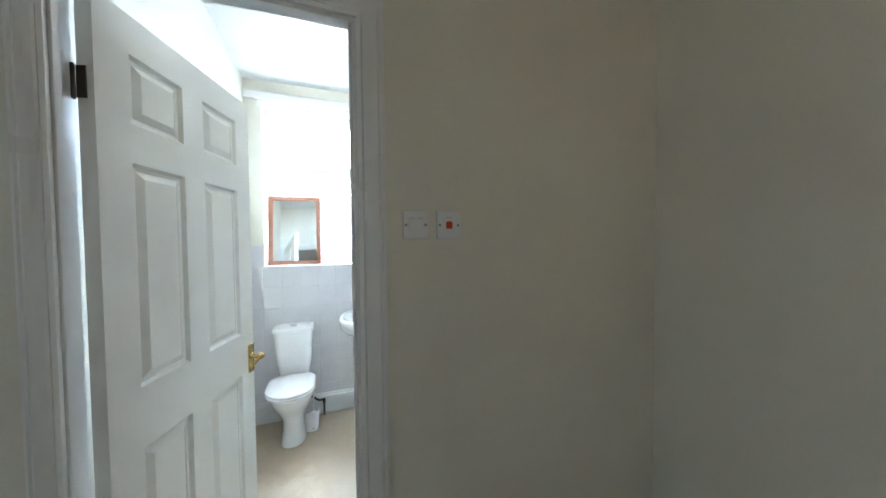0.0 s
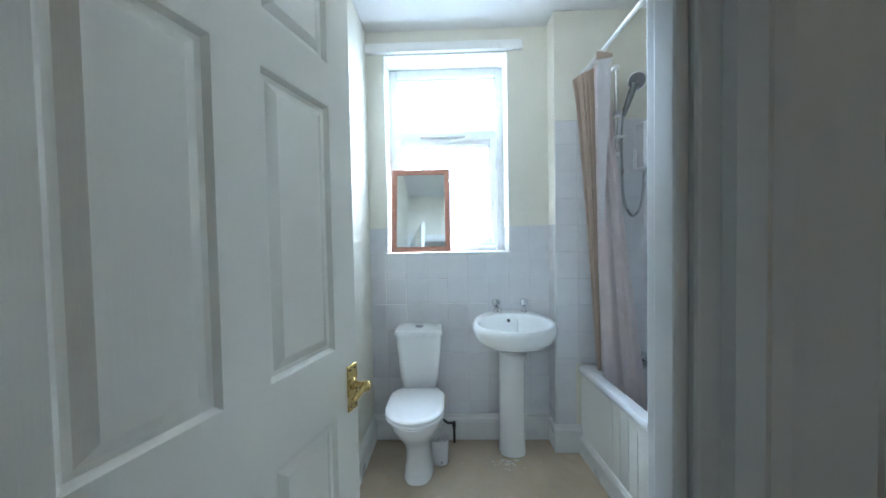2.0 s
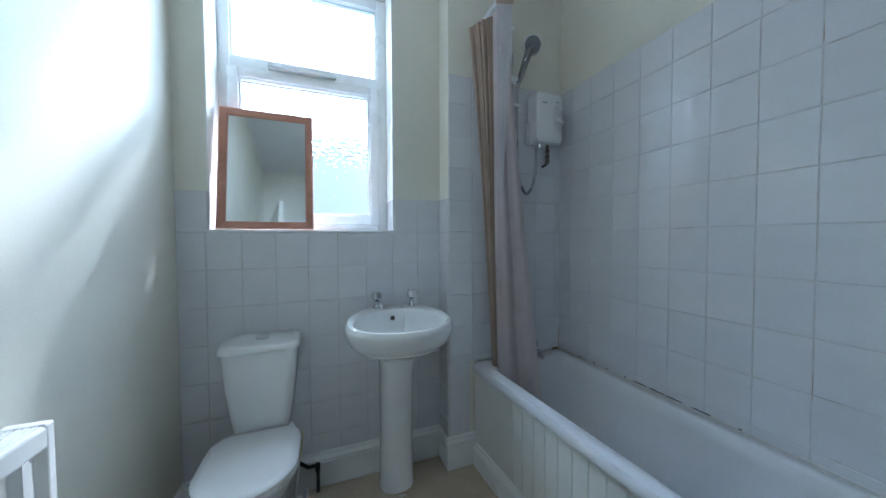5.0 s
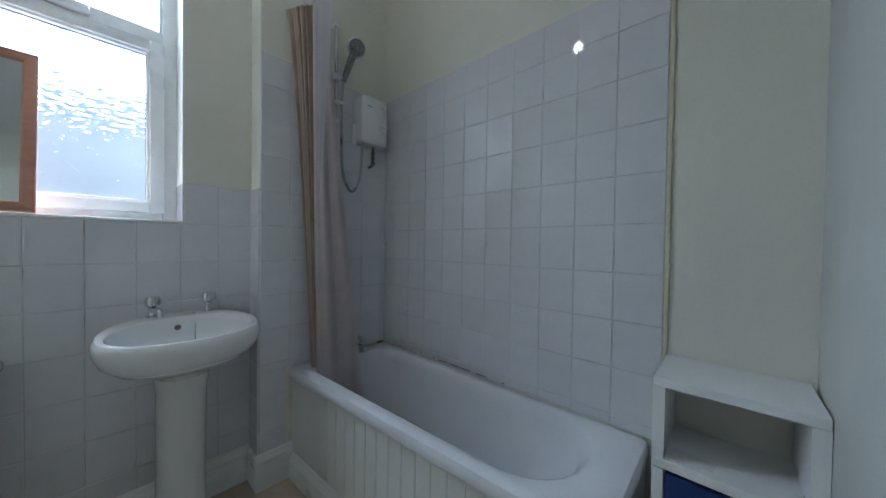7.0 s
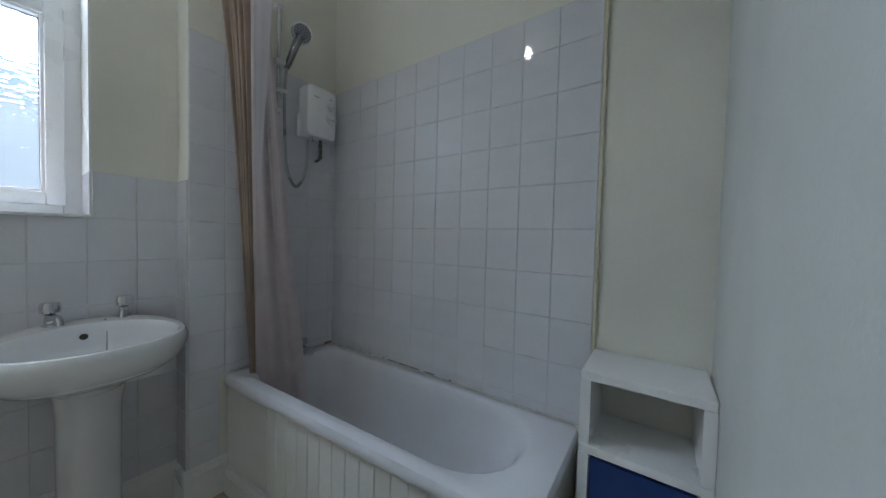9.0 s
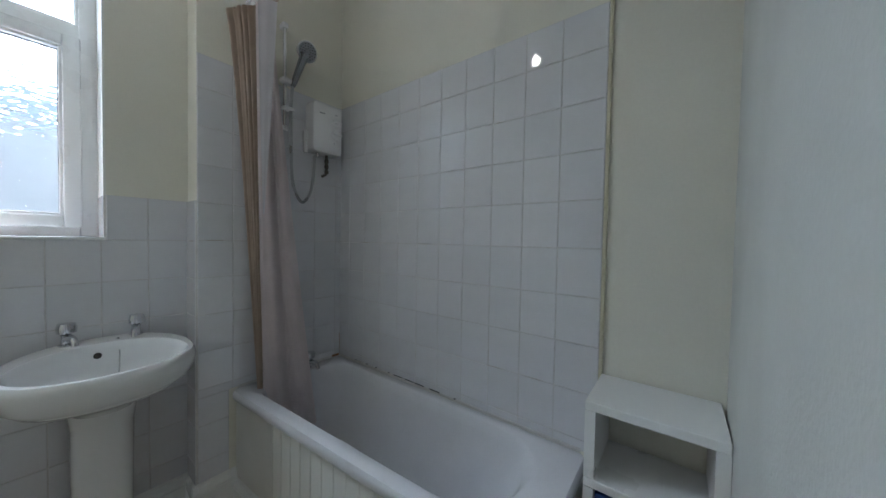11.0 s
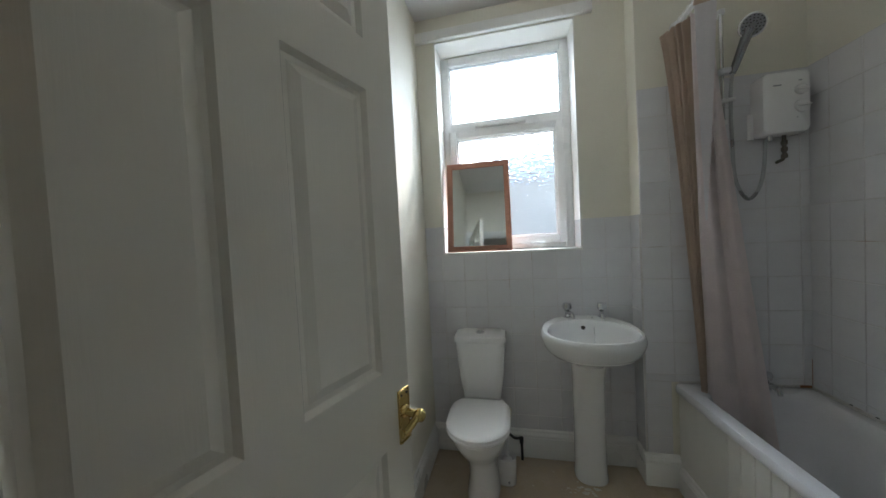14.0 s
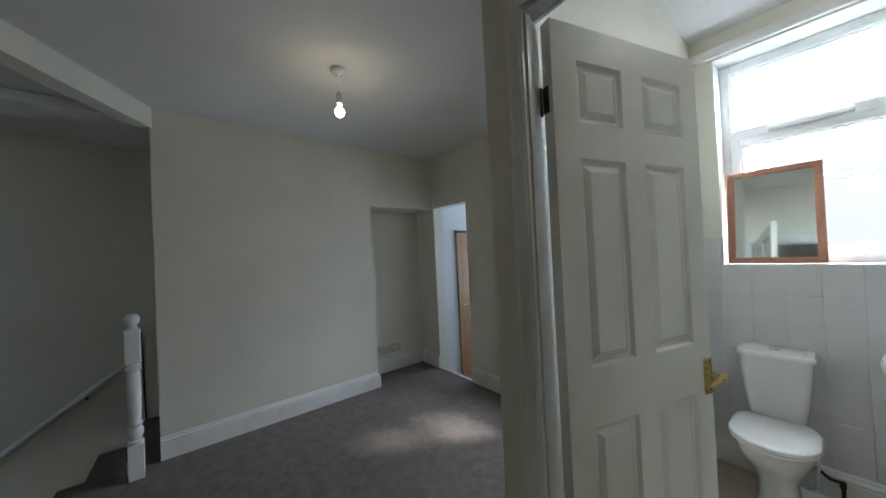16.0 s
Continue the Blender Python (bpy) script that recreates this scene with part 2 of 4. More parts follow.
def thing(name, label, category, at=None, group="", kind=""):
    ob = new(name)
    ob.empty_display_size = 0.1
    if at is not None:
        ob.matrix_basis = at
    return tagged(ob, label, category, group, kind)


def structure(name, bm, material, label, category, smooth=False):
    return tagged(finish(name, bm, material, smooth), label, category, kind="structure")


def shifted(bm, m):
    bmesh.ops.transform(bm, matrix=m, verts=bm.verts)
    return bm


# ---- the bathroom's shell ----
XL, XR, YD, YH, ZC, HC = -1.175, 0.71, -1.848, -1.915, 2.69, 2.57   # left wall, tiled wall, door wall's two faces, ceilings
YK, YF = -1.885, -1.945                                             # the landing face runs askew: at the doorway, at its far end
XP = -1.266                                                        # the landing's side of the left wall
YS = -0.126                                                        # the boxed-out end wall
WX0, WX1, WZ0, WZ1, WY = -1.062, -0.254, 1.241, 2.537, 0.17           # window opening and its frame's depth
DX0, DX1, DZ = -1.121, -0.518, 2.035                                 # door opening
LX, LXB, LY, PZ = -3.71, -4.04, -0.29, -0.2                         # landing: far wall, alcove, end wall; passage floor

bm = bmesh.new()
for a in ((XL, 0, 0, WX0, 0.26, ZC), (WX1, 0, 0, XR, 0.26, ZC), (WX0, 0, 0, WX1, 0.26, WZ0), (WX0, 0, WZ1, WX1, 0.26, ZC)):
    box(bm, *a)
wall_window = structure("wall_window", bm, PLASTER, "cream plaster wall around the bathroom window", "wall")
wall_left = structure("wall_left", boxed(XP, YK, 0, XL, 0.26, 2.75), PLASTER, "cream plaster wall beside the toilet", "wall")
wall_boxing = structure("wall_boxing", boxed(0, YS, 0, XR, -0.001, ZC), PLASTER, "boxed-out cream wall behind the shower", "wall")
YE = YD - 0.046                                                     # the door wall thins towards the bath
wall_right = structure("wall_right", boxed(XR, YE, 0, XR + 0.14, 0.26, 2.75), PLASTER, "cream plaster wall along the bath", "wall")
bm = bmesh.new()
YJ = YD + 0.030                                                     # the hinge side stands further in
for a in ((XL, YK, 0, DX0 - 0.03, YJ, 2.75), (DX0 - 0.03, YK, DZ + 0.03, DX1 + 0.03, YD, 2.75)):
    box(bm, *a)
loft(bm, [[(DX1 + 0.03, YK, z), (0.9, YF, z), (0.9, YE, z), (XR, YE, z), (DX1 + 0.12, YD, z), (DX1 + 0.03, YD, z)] for z in (0, 2.75)])
wall_door = structure("wall_door", bm, PLASTER, "cream plaster wall around the bathroom doorway", "wall")
# Thin skin over the bathroom face, greyer and darker than the cream plaster.
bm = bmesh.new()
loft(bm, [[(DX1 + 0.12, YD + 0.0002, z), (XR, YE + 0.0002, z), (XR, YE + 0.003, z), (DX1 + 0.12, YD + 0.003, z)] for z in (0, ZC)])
structure("wall_door_inner", bm, PALEGREY, "pale grey skin on the wall between the doorway and the bath", "wall")
structure("ceiling_bathroom", boxed(XL, YH, ZC, XR, 0.26, ZC + 0.08), CEIL, "white painted bathroom ceiling", "ceiling")
structure("floor_bathroom", boxed(XL, YK + 0.001, -0.06, XR, 0.0, 0.0), LINO, "worn beige bathroom floor with paint specks", "floor")

# reveals and sill of the window
bm = bmesh.new()
box(bm, WX0, 0.0, WZ0 + 0.17, WX0 + 0.006, WY, WZ1 - 0.006)
box(bm, WX1 - 0.006, 0.0, WZ0 + 0.17, WX1, WY, WZ1 - 0.006)
box(bm, WX0, 0.0, WZ1 - 0.006, WX1, WY, WZ1)
structure("window_reveal", bm, REVEAL, "white painted plaster reveal of the window", "reveal")
structure("window_sill", boxed(WX0 + 0.001, -0.012, WZ0 - 0.004, WX1 - 0.001, WY, WZ0 + 0.008, bevel=0.003), GLOSS, "white gloss window sill", "window sill")

# boxed pipe rail over the window
structure("trim_rail", boxed(XL, -0.03, 2.541, -0.162, 0.001, 2.6, bevel=0.006), GLOSS, "white painted rail above the window", "trim")


def frame_bars(bm, x0, x1, z0, z1, t, y0, y1, bevel=0.006):
    for a in ((x0, y0, z0, x0 + t, y1, z1), (x1 - t, y0, z0, x1, y1, z1), (x0 + t, y0, z0, x1 - t, y1, z0 + t), (x0 + t, y0, z1 - t, x1 - t, y1, z1)):
        box(bm, *a, bevel=bevel)
    return bm


# window: fixed light above, casement below
window = thing("window_1", "white plastic window with frosted panes", "window", pose(0, 0, 0), kind="structure")
FX0, FX1, FZ0, FZ1 = WX0, WX1, WZ0 + 0.008, WZ1 - 0.006
part("window_frame", frame_bars(bmesh.new(), FX0, FX1, FZ0, FZ1, 0.055, WY, WY + 0.07), UPVC, window, smooth=True)
part("transom", boxed(FX0 + 0.05, WY + 0.002, 2.035, FX1 - 0.05, WY + 0.07, 2.095, bevel=0.005), UPVC, window)
part("glazing_bead", frame_bars(bmesh.new(), FX0 + 0.052, FX1 - 0.052, 2.09, FZ1 - 0.05, 0.012, WY + 0.008, WY + 0.06, 0.003), UPVC, window)
sash = part("casement", frame_bars(bmesh.new(), FX0 + 0.042, FX1 - 0.05, FZ0 + 0.035, 2.04, 0.048, WY - 0.016, WY + 0.05), UPVC, window, smooth=True)
part("glazing_bead", frame_bars(bmesh.new(), FX0 + 0.086, FX1 - 0.094, FZ0 + 0.079, 1.996, 0.014, WY - 0.006, WY + 0.04, 0.003), UPVC, sash)
bm = boxed(-0.845, WY - 0.03, 2.052, -0.525, WY + 0.004, 2.078, bevel=0.006)
part("trickle_vent", bm, UPVC, window, "white slot vent on the transom")
for z0, z1, x0, x1 in ((2.098, FZ1 - 0.058, FX0 + 0.060, FX1 - 0.060), (FZ0 + 0.090, 1.985, FX0 + 0.097, FX1 - 0.105)):
    part("gasket", frame_bars(bmesh.new(), x0, x1, z0, z1, 0.006, WY + 0.016, WY + 0.022, 0.0), GREY, window, "thin grey glazing gasket")
for z0, z1, x0, x1 in ((2.09, FZ1 - 0.05, FX0 + 0.05, FX1 - 0.05), (FZ0 + 0.08, 1.995, FX0 + 0.09, FX1 - 0.095)):
    p = part("pane", boxed(x0, WY + 0.022, z0, x1, WY + 0.03, z1), FROST, window, "frosted glass pane")
    p.visible_shadow = False

# ---- outside ----
structure("ground", boxed(-300, 0.6, -3.1, 300, 600, -3.0), GRASS, "plain yard ground outside", "ground")
# Added self-lit panel close outside the panes, in place of the daylit distance.
structure("backdrop", boxed(-2.3, 0.95, -2.9, 2.3, 0.97, 1.86), BACKDROP, "glowing pale blue panel standing in for the distance outside the window", "backdrop")


# ---- mouldings ----
SKIRT = ((0, 0), (0.02, 0), (0.02, 0.118), (0.017, 0.122), (0.02, 0.128), (0.019, 0.136), (0.010, 0.148), (0.008, 0.157), (0, 0.165))


def run(bm, p0, p1, out, profile=SKIRT, scale=1.0, z=0.0):
    """A moulding from p0 to p1 on the floor, standing out towards out."""
    rings = [[(p[0] + out[0] * a, p[1] + out[1] * a, z + b * scale) for a, b in profile] for p in (p0, p1)]
    return loft(bm, rings)


for name, runs in (("baseboard_window", (((XL, -0.007), (0, -0.007), (0, -1)),)),
                   ("baseboard_left", (((XL, YJ), (XL, -0.027), (1, 0)),)),
                   ("baseboard_boxing", (((0, -0.027), (0, YS - 0.007), (-1, 0)), ((-0.02, YS - 0.007), (0.145, YS - 0.007), (0, -1))))):
    bm = bmesh.new()
    for a, c, o in runs:
        run(bm, a, c, o, z=0.007)
    structure(name, bm, GLOSS, "white gloss moulded skirting board", "baseboard")

# door lining, stop and architraves
lining = thing("door_lining", "white gloss door lining with stops", "door frame", pose(0, 0, 0), kind="structure")
part("jamb", boxed(DX0 - 0.03, YK - 0.002, 0, DX0, YJ + 0.002, DZ, bevel=0.002), GLOSS, lining)
part("jamb", boxed(DX1, YK - 0.002, 0, DX1 + 0.03, YD + 0.002, DZ, bevel=0.002), GLOSS, lining)
part("head", boxed(DX0 - 0.03, YK - 0.002, DZ, DX1 + 0.03, YD + 0.002, DZ + 0.03, bevel=0.002), GLOSS, lining)
part("stop", boxed(DX1 - 0.008, YK + 0.002, 0, DX1 - 0.0005, YK + 0.020, DZ - 0.001, bevel=0.002), GLOSS, lining)
part("stop", boxed(DX0 + 0.0005, YK + 0.002, 0, DX0 + 0.008, YK + 0.024, DZ - 0.001, bevel=0.002), GLOSS, lining)
part("strike_plate", boxed(DX1 - 0.0015, YD - 0.022, 0.96, DX1 + 0.001, YD - 0.004, 1.05), BRASS, lining, "brass strike plate")
ARCH = ((0, 0), (0, 0.010), (0.010, 0.015), (0.017, 0.011), (0.024, 0.014), (0.040, 0.017), (0.056, 0.021), (0.064, 0.018), (0.070, 0.021), (0.078, 0.020), (0.080, 0))


def architrave(side, y, wl, wr):
    """Mitred moulding round the opening; wl and wr narrow its two uprights."""
    bm = bmesh.new()
    top = DZ + 0.012
    ends = ((DX0 + (0.002 if side < 0 else -0.012), -wl, YK if side < 0 else YJ), (DX1 + 0.012, wr, y))
    for x, k, y in ends:
        loft(bm, [[(x + k * a, y + side * b, z if z == 0 else top + a * wr) for a, b in ARCH] for z in (0, 1)])
    loft(bm, [[(x + k * a, y + side * b, top + a * wr) for a, b in ARCH] for x, k, y in ends])
    return bm


structure("architrave_landing", architrave(-1, YK, 0.64, 0.92), GLOSS, "white gloss moulded door architrave", "architrave")
structure("architrave_bathroom", architrave(1, YD, 0.40, 0.82), GLOSS, "white gloss moulded architrave inside the bathroom", "architrave")


# ---- six-panel door, standing open ----
def panel_door(name, w, h, at, label):
    d = thing(name, label, "door", at, kind="structure")
    th = 0.036
    cols = ((0.088, 0.266), (0.356, 0.544))
    k = w / 0.632
    rows = ((0.20, 0.892), (1.058, 1.645), (1.747, 1.922))
    us = [0, cols[0][0] * k, cols[0][1] * k, cols[1][0] * k, cols[1][1] * k, w]
    for a, b in ((us[0], us[1]), (us[4], us[5])):
        part("stile", boxed(a, -th, 0.006, b, 0, h), DOORPAINT, d)
    zs = [0.006] + [z for r in rows for z in r] + [h]
    for a, b in zip(zs[::2], zs[1::2]):
        part("rail", boxed(us[1], -th, a, us[4], 0, b), DOORPAINT, d)
    for z0, z1 in rows:
        part("mullion", boxed(us[2], -th, z0, us[3], 0, z1), DOORPAINT, d)
        for u0, u1 in ((us[1], us[2]), (us[3], us[4])):
            bm = bmesh.new()
            for s, y in ((-1, -th), (1, 0)):
                prof = ((0, 0), (0.004, 0.005), (0.008, 0.010), (0.012, 0.0105), (0.017, 0.011), (0.036, 0.002))
                rings = []
                for ins, dep in prof:
                    yy = y - s * dep
                    rings.append([(u0 + ins, yy, z0 + ins), (u1 - ins, yy, z0 + ins), (u1 - ins, yy, z1 - ins), (u0 + ins, yy, z1 - ins)])
                loft(bm, rings, cap0=False)
            part("panel", bm, DOORPAINT, d)
    for z in (0.18, 1.806):
        hg = part("hinge", boxed(-0.004, -0.022, z - 0.036, -0.001, -0.002, z + 0.036), DARKMETAL, d, "dark steel butt hinge")
        part("knuckle", lathe(bmesh.new(), [(0.004, z - 0.040), (0.0055, z - 0.037), (0.0055, z + 0.037), (0.004, z + 0.040)], -0.006, 0.004, 10), DARKMETAL, hg, smooth=True)
    for s, y in ((-1, -th), (1, 0)):
        hz, hu = 0.940, w - 0.026
        pl = part("handle_plate", boxed(hu - 0.020, min(y, y + s * 0.005), hz - 0.060, hu + 0.020, max(y, y + s * 0.005), hz + 0.060, bevel=0.002), BRASS, d, "polished brass lever plate")
        bm = bmesh.new()
        for i in range(20):                                         # beaded edge of the plate
            for du in (-0.0175, 0.0175):
                box(bm, hu + du - 0.002, min(y + s * 0.004, y + s * 0.0075), hz - 0.0585 + i * 0.006, hu + du + 0.002, max(y + s * 0.004, y + s * 0.0075), hz - 0.0545 + i * 0.006, bevel=0.0012, seg=1)
        for i in range(6):
            for dz in (-0.0575, 0.0575):
                box(bm, hu - 0.0145 + i * 0.005, min(y + s * 0.004, y + s * 0.0075), hz + dz - 0.002, hu - 0.0110 + i * 0.005, max(y + s * 0.004, y + s * 0.0075), hz + dz + 0.002, bevel=0.0012, seg=1)
        part("beading", bm, BRASS, pl)
        zb = hz + 0.008
        bm = shifted(lathe(bmesh.new(), [(0.015, 0), (0.014, 0.004), (0.009, 0.008), (0.0085, 0.030), (0.013, 0.034), (0.0145, 0.042), (0.012, 0.049), (0.008, 0.050), (0.007, 0.052), (0.0, 0.053)], n=18), pose(hu, y + s * 0.005, zb, -90 * s, 0, 0))
        lv = part("lever_boss", bm, BRASS, pl, "turned brass boss", smooth=True)
        yy = y + s * 0.043
        path = curve_points([(hu, yy, zb), (hu - 0.012, yy, zb - 0.002), (hu - 0.026, yy - s * 0.006, zb - 0.014), (hu - 0.038, yy - s * 0.012, zb - 0.022), (hu - 0.048, yy - s * 0.018, zb - 0.022)], 6)
        rad = [0.0095 - 0.003 * i / 18 + 0.0008 * (i % 2) for i in range(19)] + [0.0075, 0.009, 0.011, 0.0115, 0.0105, 0.006]
        part("lever_arm", tube(bmesh.new(), path, rad, 12), BRASS, pl, "twisted brass scroll lever", smooth=True)
        for du, dz in ((-0.010, 0.048), (0.010, 0.048), (-0.010, -0.048), (0.010, -0.048)):
            part("screw", shifted(lathe(bmesh.new(), [(0.0035, 0), (0.003, 0.0015), (0, 0.002)], n=8), pose(hu + du, y + s * 0.005, hz + dz, -90 * s, 0, 0)), DARKMETAL, pl)
    part("latch", boxed(w - 0.001, -th * 0.72, 0.92, w + 0.003, -th * 0.28, 0.98), BRASS, d, "brass latch face")
    return d


panel_door("door_1", 0.632, 2.022, pose(DX0 + 0.006, YJ + 0.004, 0.004, 0, 0, 73.7), "white six-panel door standing open into the bathroom")


# ---- toilet ----
def toilet():
    cx = -0.850
    t = thing("toilet", "white close-coupled toilet with closed lid beside the wall", "toilet", pose(cx, 0, 0))
    rings = []
    for z, a, y0, y1, p in ((0.0, 0.088, -0.405, -0.06, 2.6), (0.03, 0.084, -0.40, -0.06, 2.6), (0.10, 0.075, -0.39, -0.06, 2.5), (0.18, 0.080, -0.40, -0.06, 2.4),
                            (0.24, 0.105, -0.44, -0.05, 2.3), (0.30, 0.132, -0.50, -0.04, 2.2), (0.35, 0.146, -0.535, -0.03, 2.2), (0.385, 0.150, -0.545, -0.02, 2.2), (0.395, 0.144, -0.538, -0.025, 2.2)):
        rings.append(oval(0, (y0 + y1) / 2, z, a, (y1 - y0) / 2, 44, p))
    part("bowl", loft(bmesh.new(), rings), CERAMIC, t, smooth=True)

    def seat_ring(z, g):
        pts = []
        for i in range(48):
            a = 2 * math.pi * i / 48
            s = math.sin(a)
            if s < 0:
                pts.append(((0.158 - g) * math.cos(a), -0.40 + (0.162 - g) * s, z))
            else:
                pts.append((math.copysign(min(abs(0.158 * math.cos(a)) ** 0.92 * 1.0, 0.158 - g) if abs(math.cos(a)) > 0.55 else 0.105 * abs(math.cos(a)) / 0.55 * 0.98, math.cos(a)), -0.40 + (0.215 - g) * min(1, s * 1.18), z))
        return pts
    part("seat", loft(bmesh.new(), [seat_ring(0.397, 0.006), seat_ring(0.401, 0.002), seat_ring(0.410, 0.002), seat_ring(0.413, 0.005)]), SEATPL, t, smooth=True)
    part("lid", loft(bmesh.new(), [seat_ring(0.415, 0.004), seat_ring(0.418, 0.0), seat_ring(0.430, 0.001), seat_ring(0.437, 0.008), seat_ring(0.440, 0.03)]), SEATPL, t, smooth=True)
    for x in (-0.07, 0.07):
        part("seat_hinge", boxed(x - 0.016, -0.20, 0.397, x + 0.016, -0.178, 0.43, bevel=0.006), SEATPL, t)
    rings = [round_rect(-a, a, y0, -0.012, r, z) for z, a, y0, r in ((0.405, 0.098, -0.165, 0.03), (0.42, 0.107, -0.172, 0.035), (0.50, 0.118, -0.182, 0.04), (0.60, 0.130, -0.190, 0.042), (0.70, 0.138, -0.195, 0.044), (0.750, 0.141, -0.197, 0.044))]
    part("cistern", loft(bmesh.new(), rings), CERAMIC, t, smooth=True)
    rings = [round_rect(-a, a, y0, -0.008, r, z) for z, a, y0, r in ((0.751, 0.142, -0.198, 0.04), (0.754, 0.149, -0.206, 0.046), (0.770, 0.149, -0.206, 0.046), (0.779, 0.142, -0.199, 0.04), (0.782, 0.12, -0.18, 0.03))]
    part("cistern_lid", loft(bmesh.new(), rings), CERAMIC, t, smooth=True)
    part("flush_button", lathe(bmesh.new(), [(0.026, 0.781), (0.026, 0.787), (0.021, 0.790), (0.0, 0.791)], 0, -0.10, 20), CHROME, t, "chrome dual flush button", smooth=True)
    part("bolt_cap", shifted(lathe(bmesh.new(), [(0.007, 0), (0.006, 0.004), (0, 0.005)], n=10), pose(0.072, -0.30, 0.05, 0, 90, 0)), DARKMETAL, t)


toilet()


# ---- wash basin ----
def tap(name, at, label, h=0.084):
    t = thing(name, label, "tap", at)
    part("body", lathe(bmesh.new(), [(0.021, 0), (0.021, 0.006), (0.014, 0.012), (0.012, 0.035), (0.015, 0.040), (0.010, 0.044)], n=16), CHROME, t, smooth=True)
    bm = bmesh.new()
    loft(bm, [[((r * (1 + 0.10 * math.cos(3 * 2 * math.pi * i / 24))) * math.cos(2 * math.pi * i / 24), (r * (1 + 0.10 * math.cos(3 * 2 * math.pi * i / 24))) * math.sin(2 * math.pi * i / 24), z) for i in range(24)]
              for r, z in ((0.010, 0.043), (0.024, 0.048), (0.026, 0.064), (0.021, h - 0.002), (0.008, h))])
    part("knob", bm, CHROME, t, smooth=True)
    part("spout", tube(bmesh.new(), curve_points([(0, -0.008, 0.028), (0, -0.05, 0.036), (0, -0.075, 0.026), (0, -0.08, 0.012)], 4), [0.011] * 8 + [0.009] * 5, 12), CHROME, t, smooth=True)
    return t


def basin():
    cx, cy = -0.277, -0.222
    b = thing("wash_basin", "white oval ceramic wash basin on a full pedestal", "wash basin", pose(cx, 0, 0.0))
    rings = []
    for s, z, dy in ((0.30, 0.625, 0.05), (0.40, 0.648, 0.045), (0.58, 0.672, 0.032), (0.79, 0.696, 0.014), (0.93, 0.732, 0.002), (0.988, 0.768, 0.0), (1.0, 0.79, 0.0), (0.985, 0.806, 0.0), (0.955, 0.816, 0.0), (0.92, 0.818, 0.0)):
        rings.append(oval(0, cy + dy, z, 0.243 * s, 0.212 * s, 56, 2.15, back=-0.010))
    for s, z in ((0.875, 0.819), (0.862, 0.815), (0.845, 0.795), (0.815, 0.745), (0.74, 0.705), (0.52, 0.685), (0.10, 0.680)):
        rings.append(oval(0, cy - 0.030, z, 0.243 * s, 0.190 * s, 56, 2.1, back=-0.074))
    rings = [[(x, y, z + 0.018 + (0.032 * max(0.0, (y + 0.27) / 0.26) ** 1.3 if z > 0.70 else 0)) for x, y, z in r] for r in rings]
    part("bowl", loft(bmesh.new(), rings), CERAMIC, b, smooth=True)
    rings = [oval(0, y, z, a, d, 32, 2.5, back=-0.010) for z, a, d, y in ((0.0, 0.084, 0.084, -0.105), (0.015, 0.085, 0.086, -0.105), (0.05, 0.081, 0.082, -0.105), (0.25, 0.078, 0.080, -0.11), (0.50, 0.080, 0.086, -0.115), (0.58, 0.080, 0.095, -0.12), (0.66, 0.090, 0.11, -0.13))]
    part("pedestal", loft(bmesh.new(), rings), CERAMIC, b, smooth=True)
    part("overflow", shifted(lathe(bmesh.new(), [(0.011, 0), (0.011, 0.003), (0.007, 0.004), (0.0, 0.002)], n=14), pose(-0.01, -0.098, 0.815, 72, 0, 0)), DARKMETAL, b, "dark overflow hole with chrome rim")
    part("plug_chain", tube(bmesh.new(), curve_points([(0.045, -0.080, 0.853), (0.046, -0.10, 0.81), (0.040, -0.13, 0.745), (0.02, -0.20, 0.71)], 6), 0.0022, 6), CHROME, b, "thin chrome plug chain")
    part("chain_stay", lathe(bmesh.new(), [(0.006, 0.850), (0.005, 0.862), (0.0, 0.866)], 0.045, -0.068, 10), CHROME, b)
    part("waste", lathe(bmesh.new(), [(0.020, 0.699), (0.016, 0.702), (0.0, 0.700)], 0, cy - 0.03, 16), CHROME, b)


basin()
tap_l = tap("basin_tap", pose(-0.358, -0.048, 0.858, 0, 0, 12), "chrome basin tap with a lobed knob")
copy_thing(tap_l, pose(-0.178, -0.046, 0.858, 0, 0, -12))
for o in [o for o in scene.objects if o.name.startswith("basin_tap")]:
    tagged(o, group="basin taps")


# ---- bath ----
def tub_ring(x0, x1, y0, y1, r1, r0, z, k=6):
    """A rounded rectangle with radius r0 at the y0 end and r1 at the y1 end."""
    r0, r1 = min(r0, (x1 - x0) / 2.02), min(r1, (x1 - x0) / 2.02)
    pts = []
    for cx, cy, a0, r in ((x1 - r1, y1 - r1, 0, r1), (x0 + r1, y1 - r1, 90, r1), (x0 + r0, y0 + r0, 180, r0), (x1 - r0, y0 + r0, 270, r0)):
        for i in range(k + 1):
            t = radians(a0 + 90 * i / k)
            pts.append((cx + r * math.cos(t), cy + r * math.sin(t), z))
    return pts


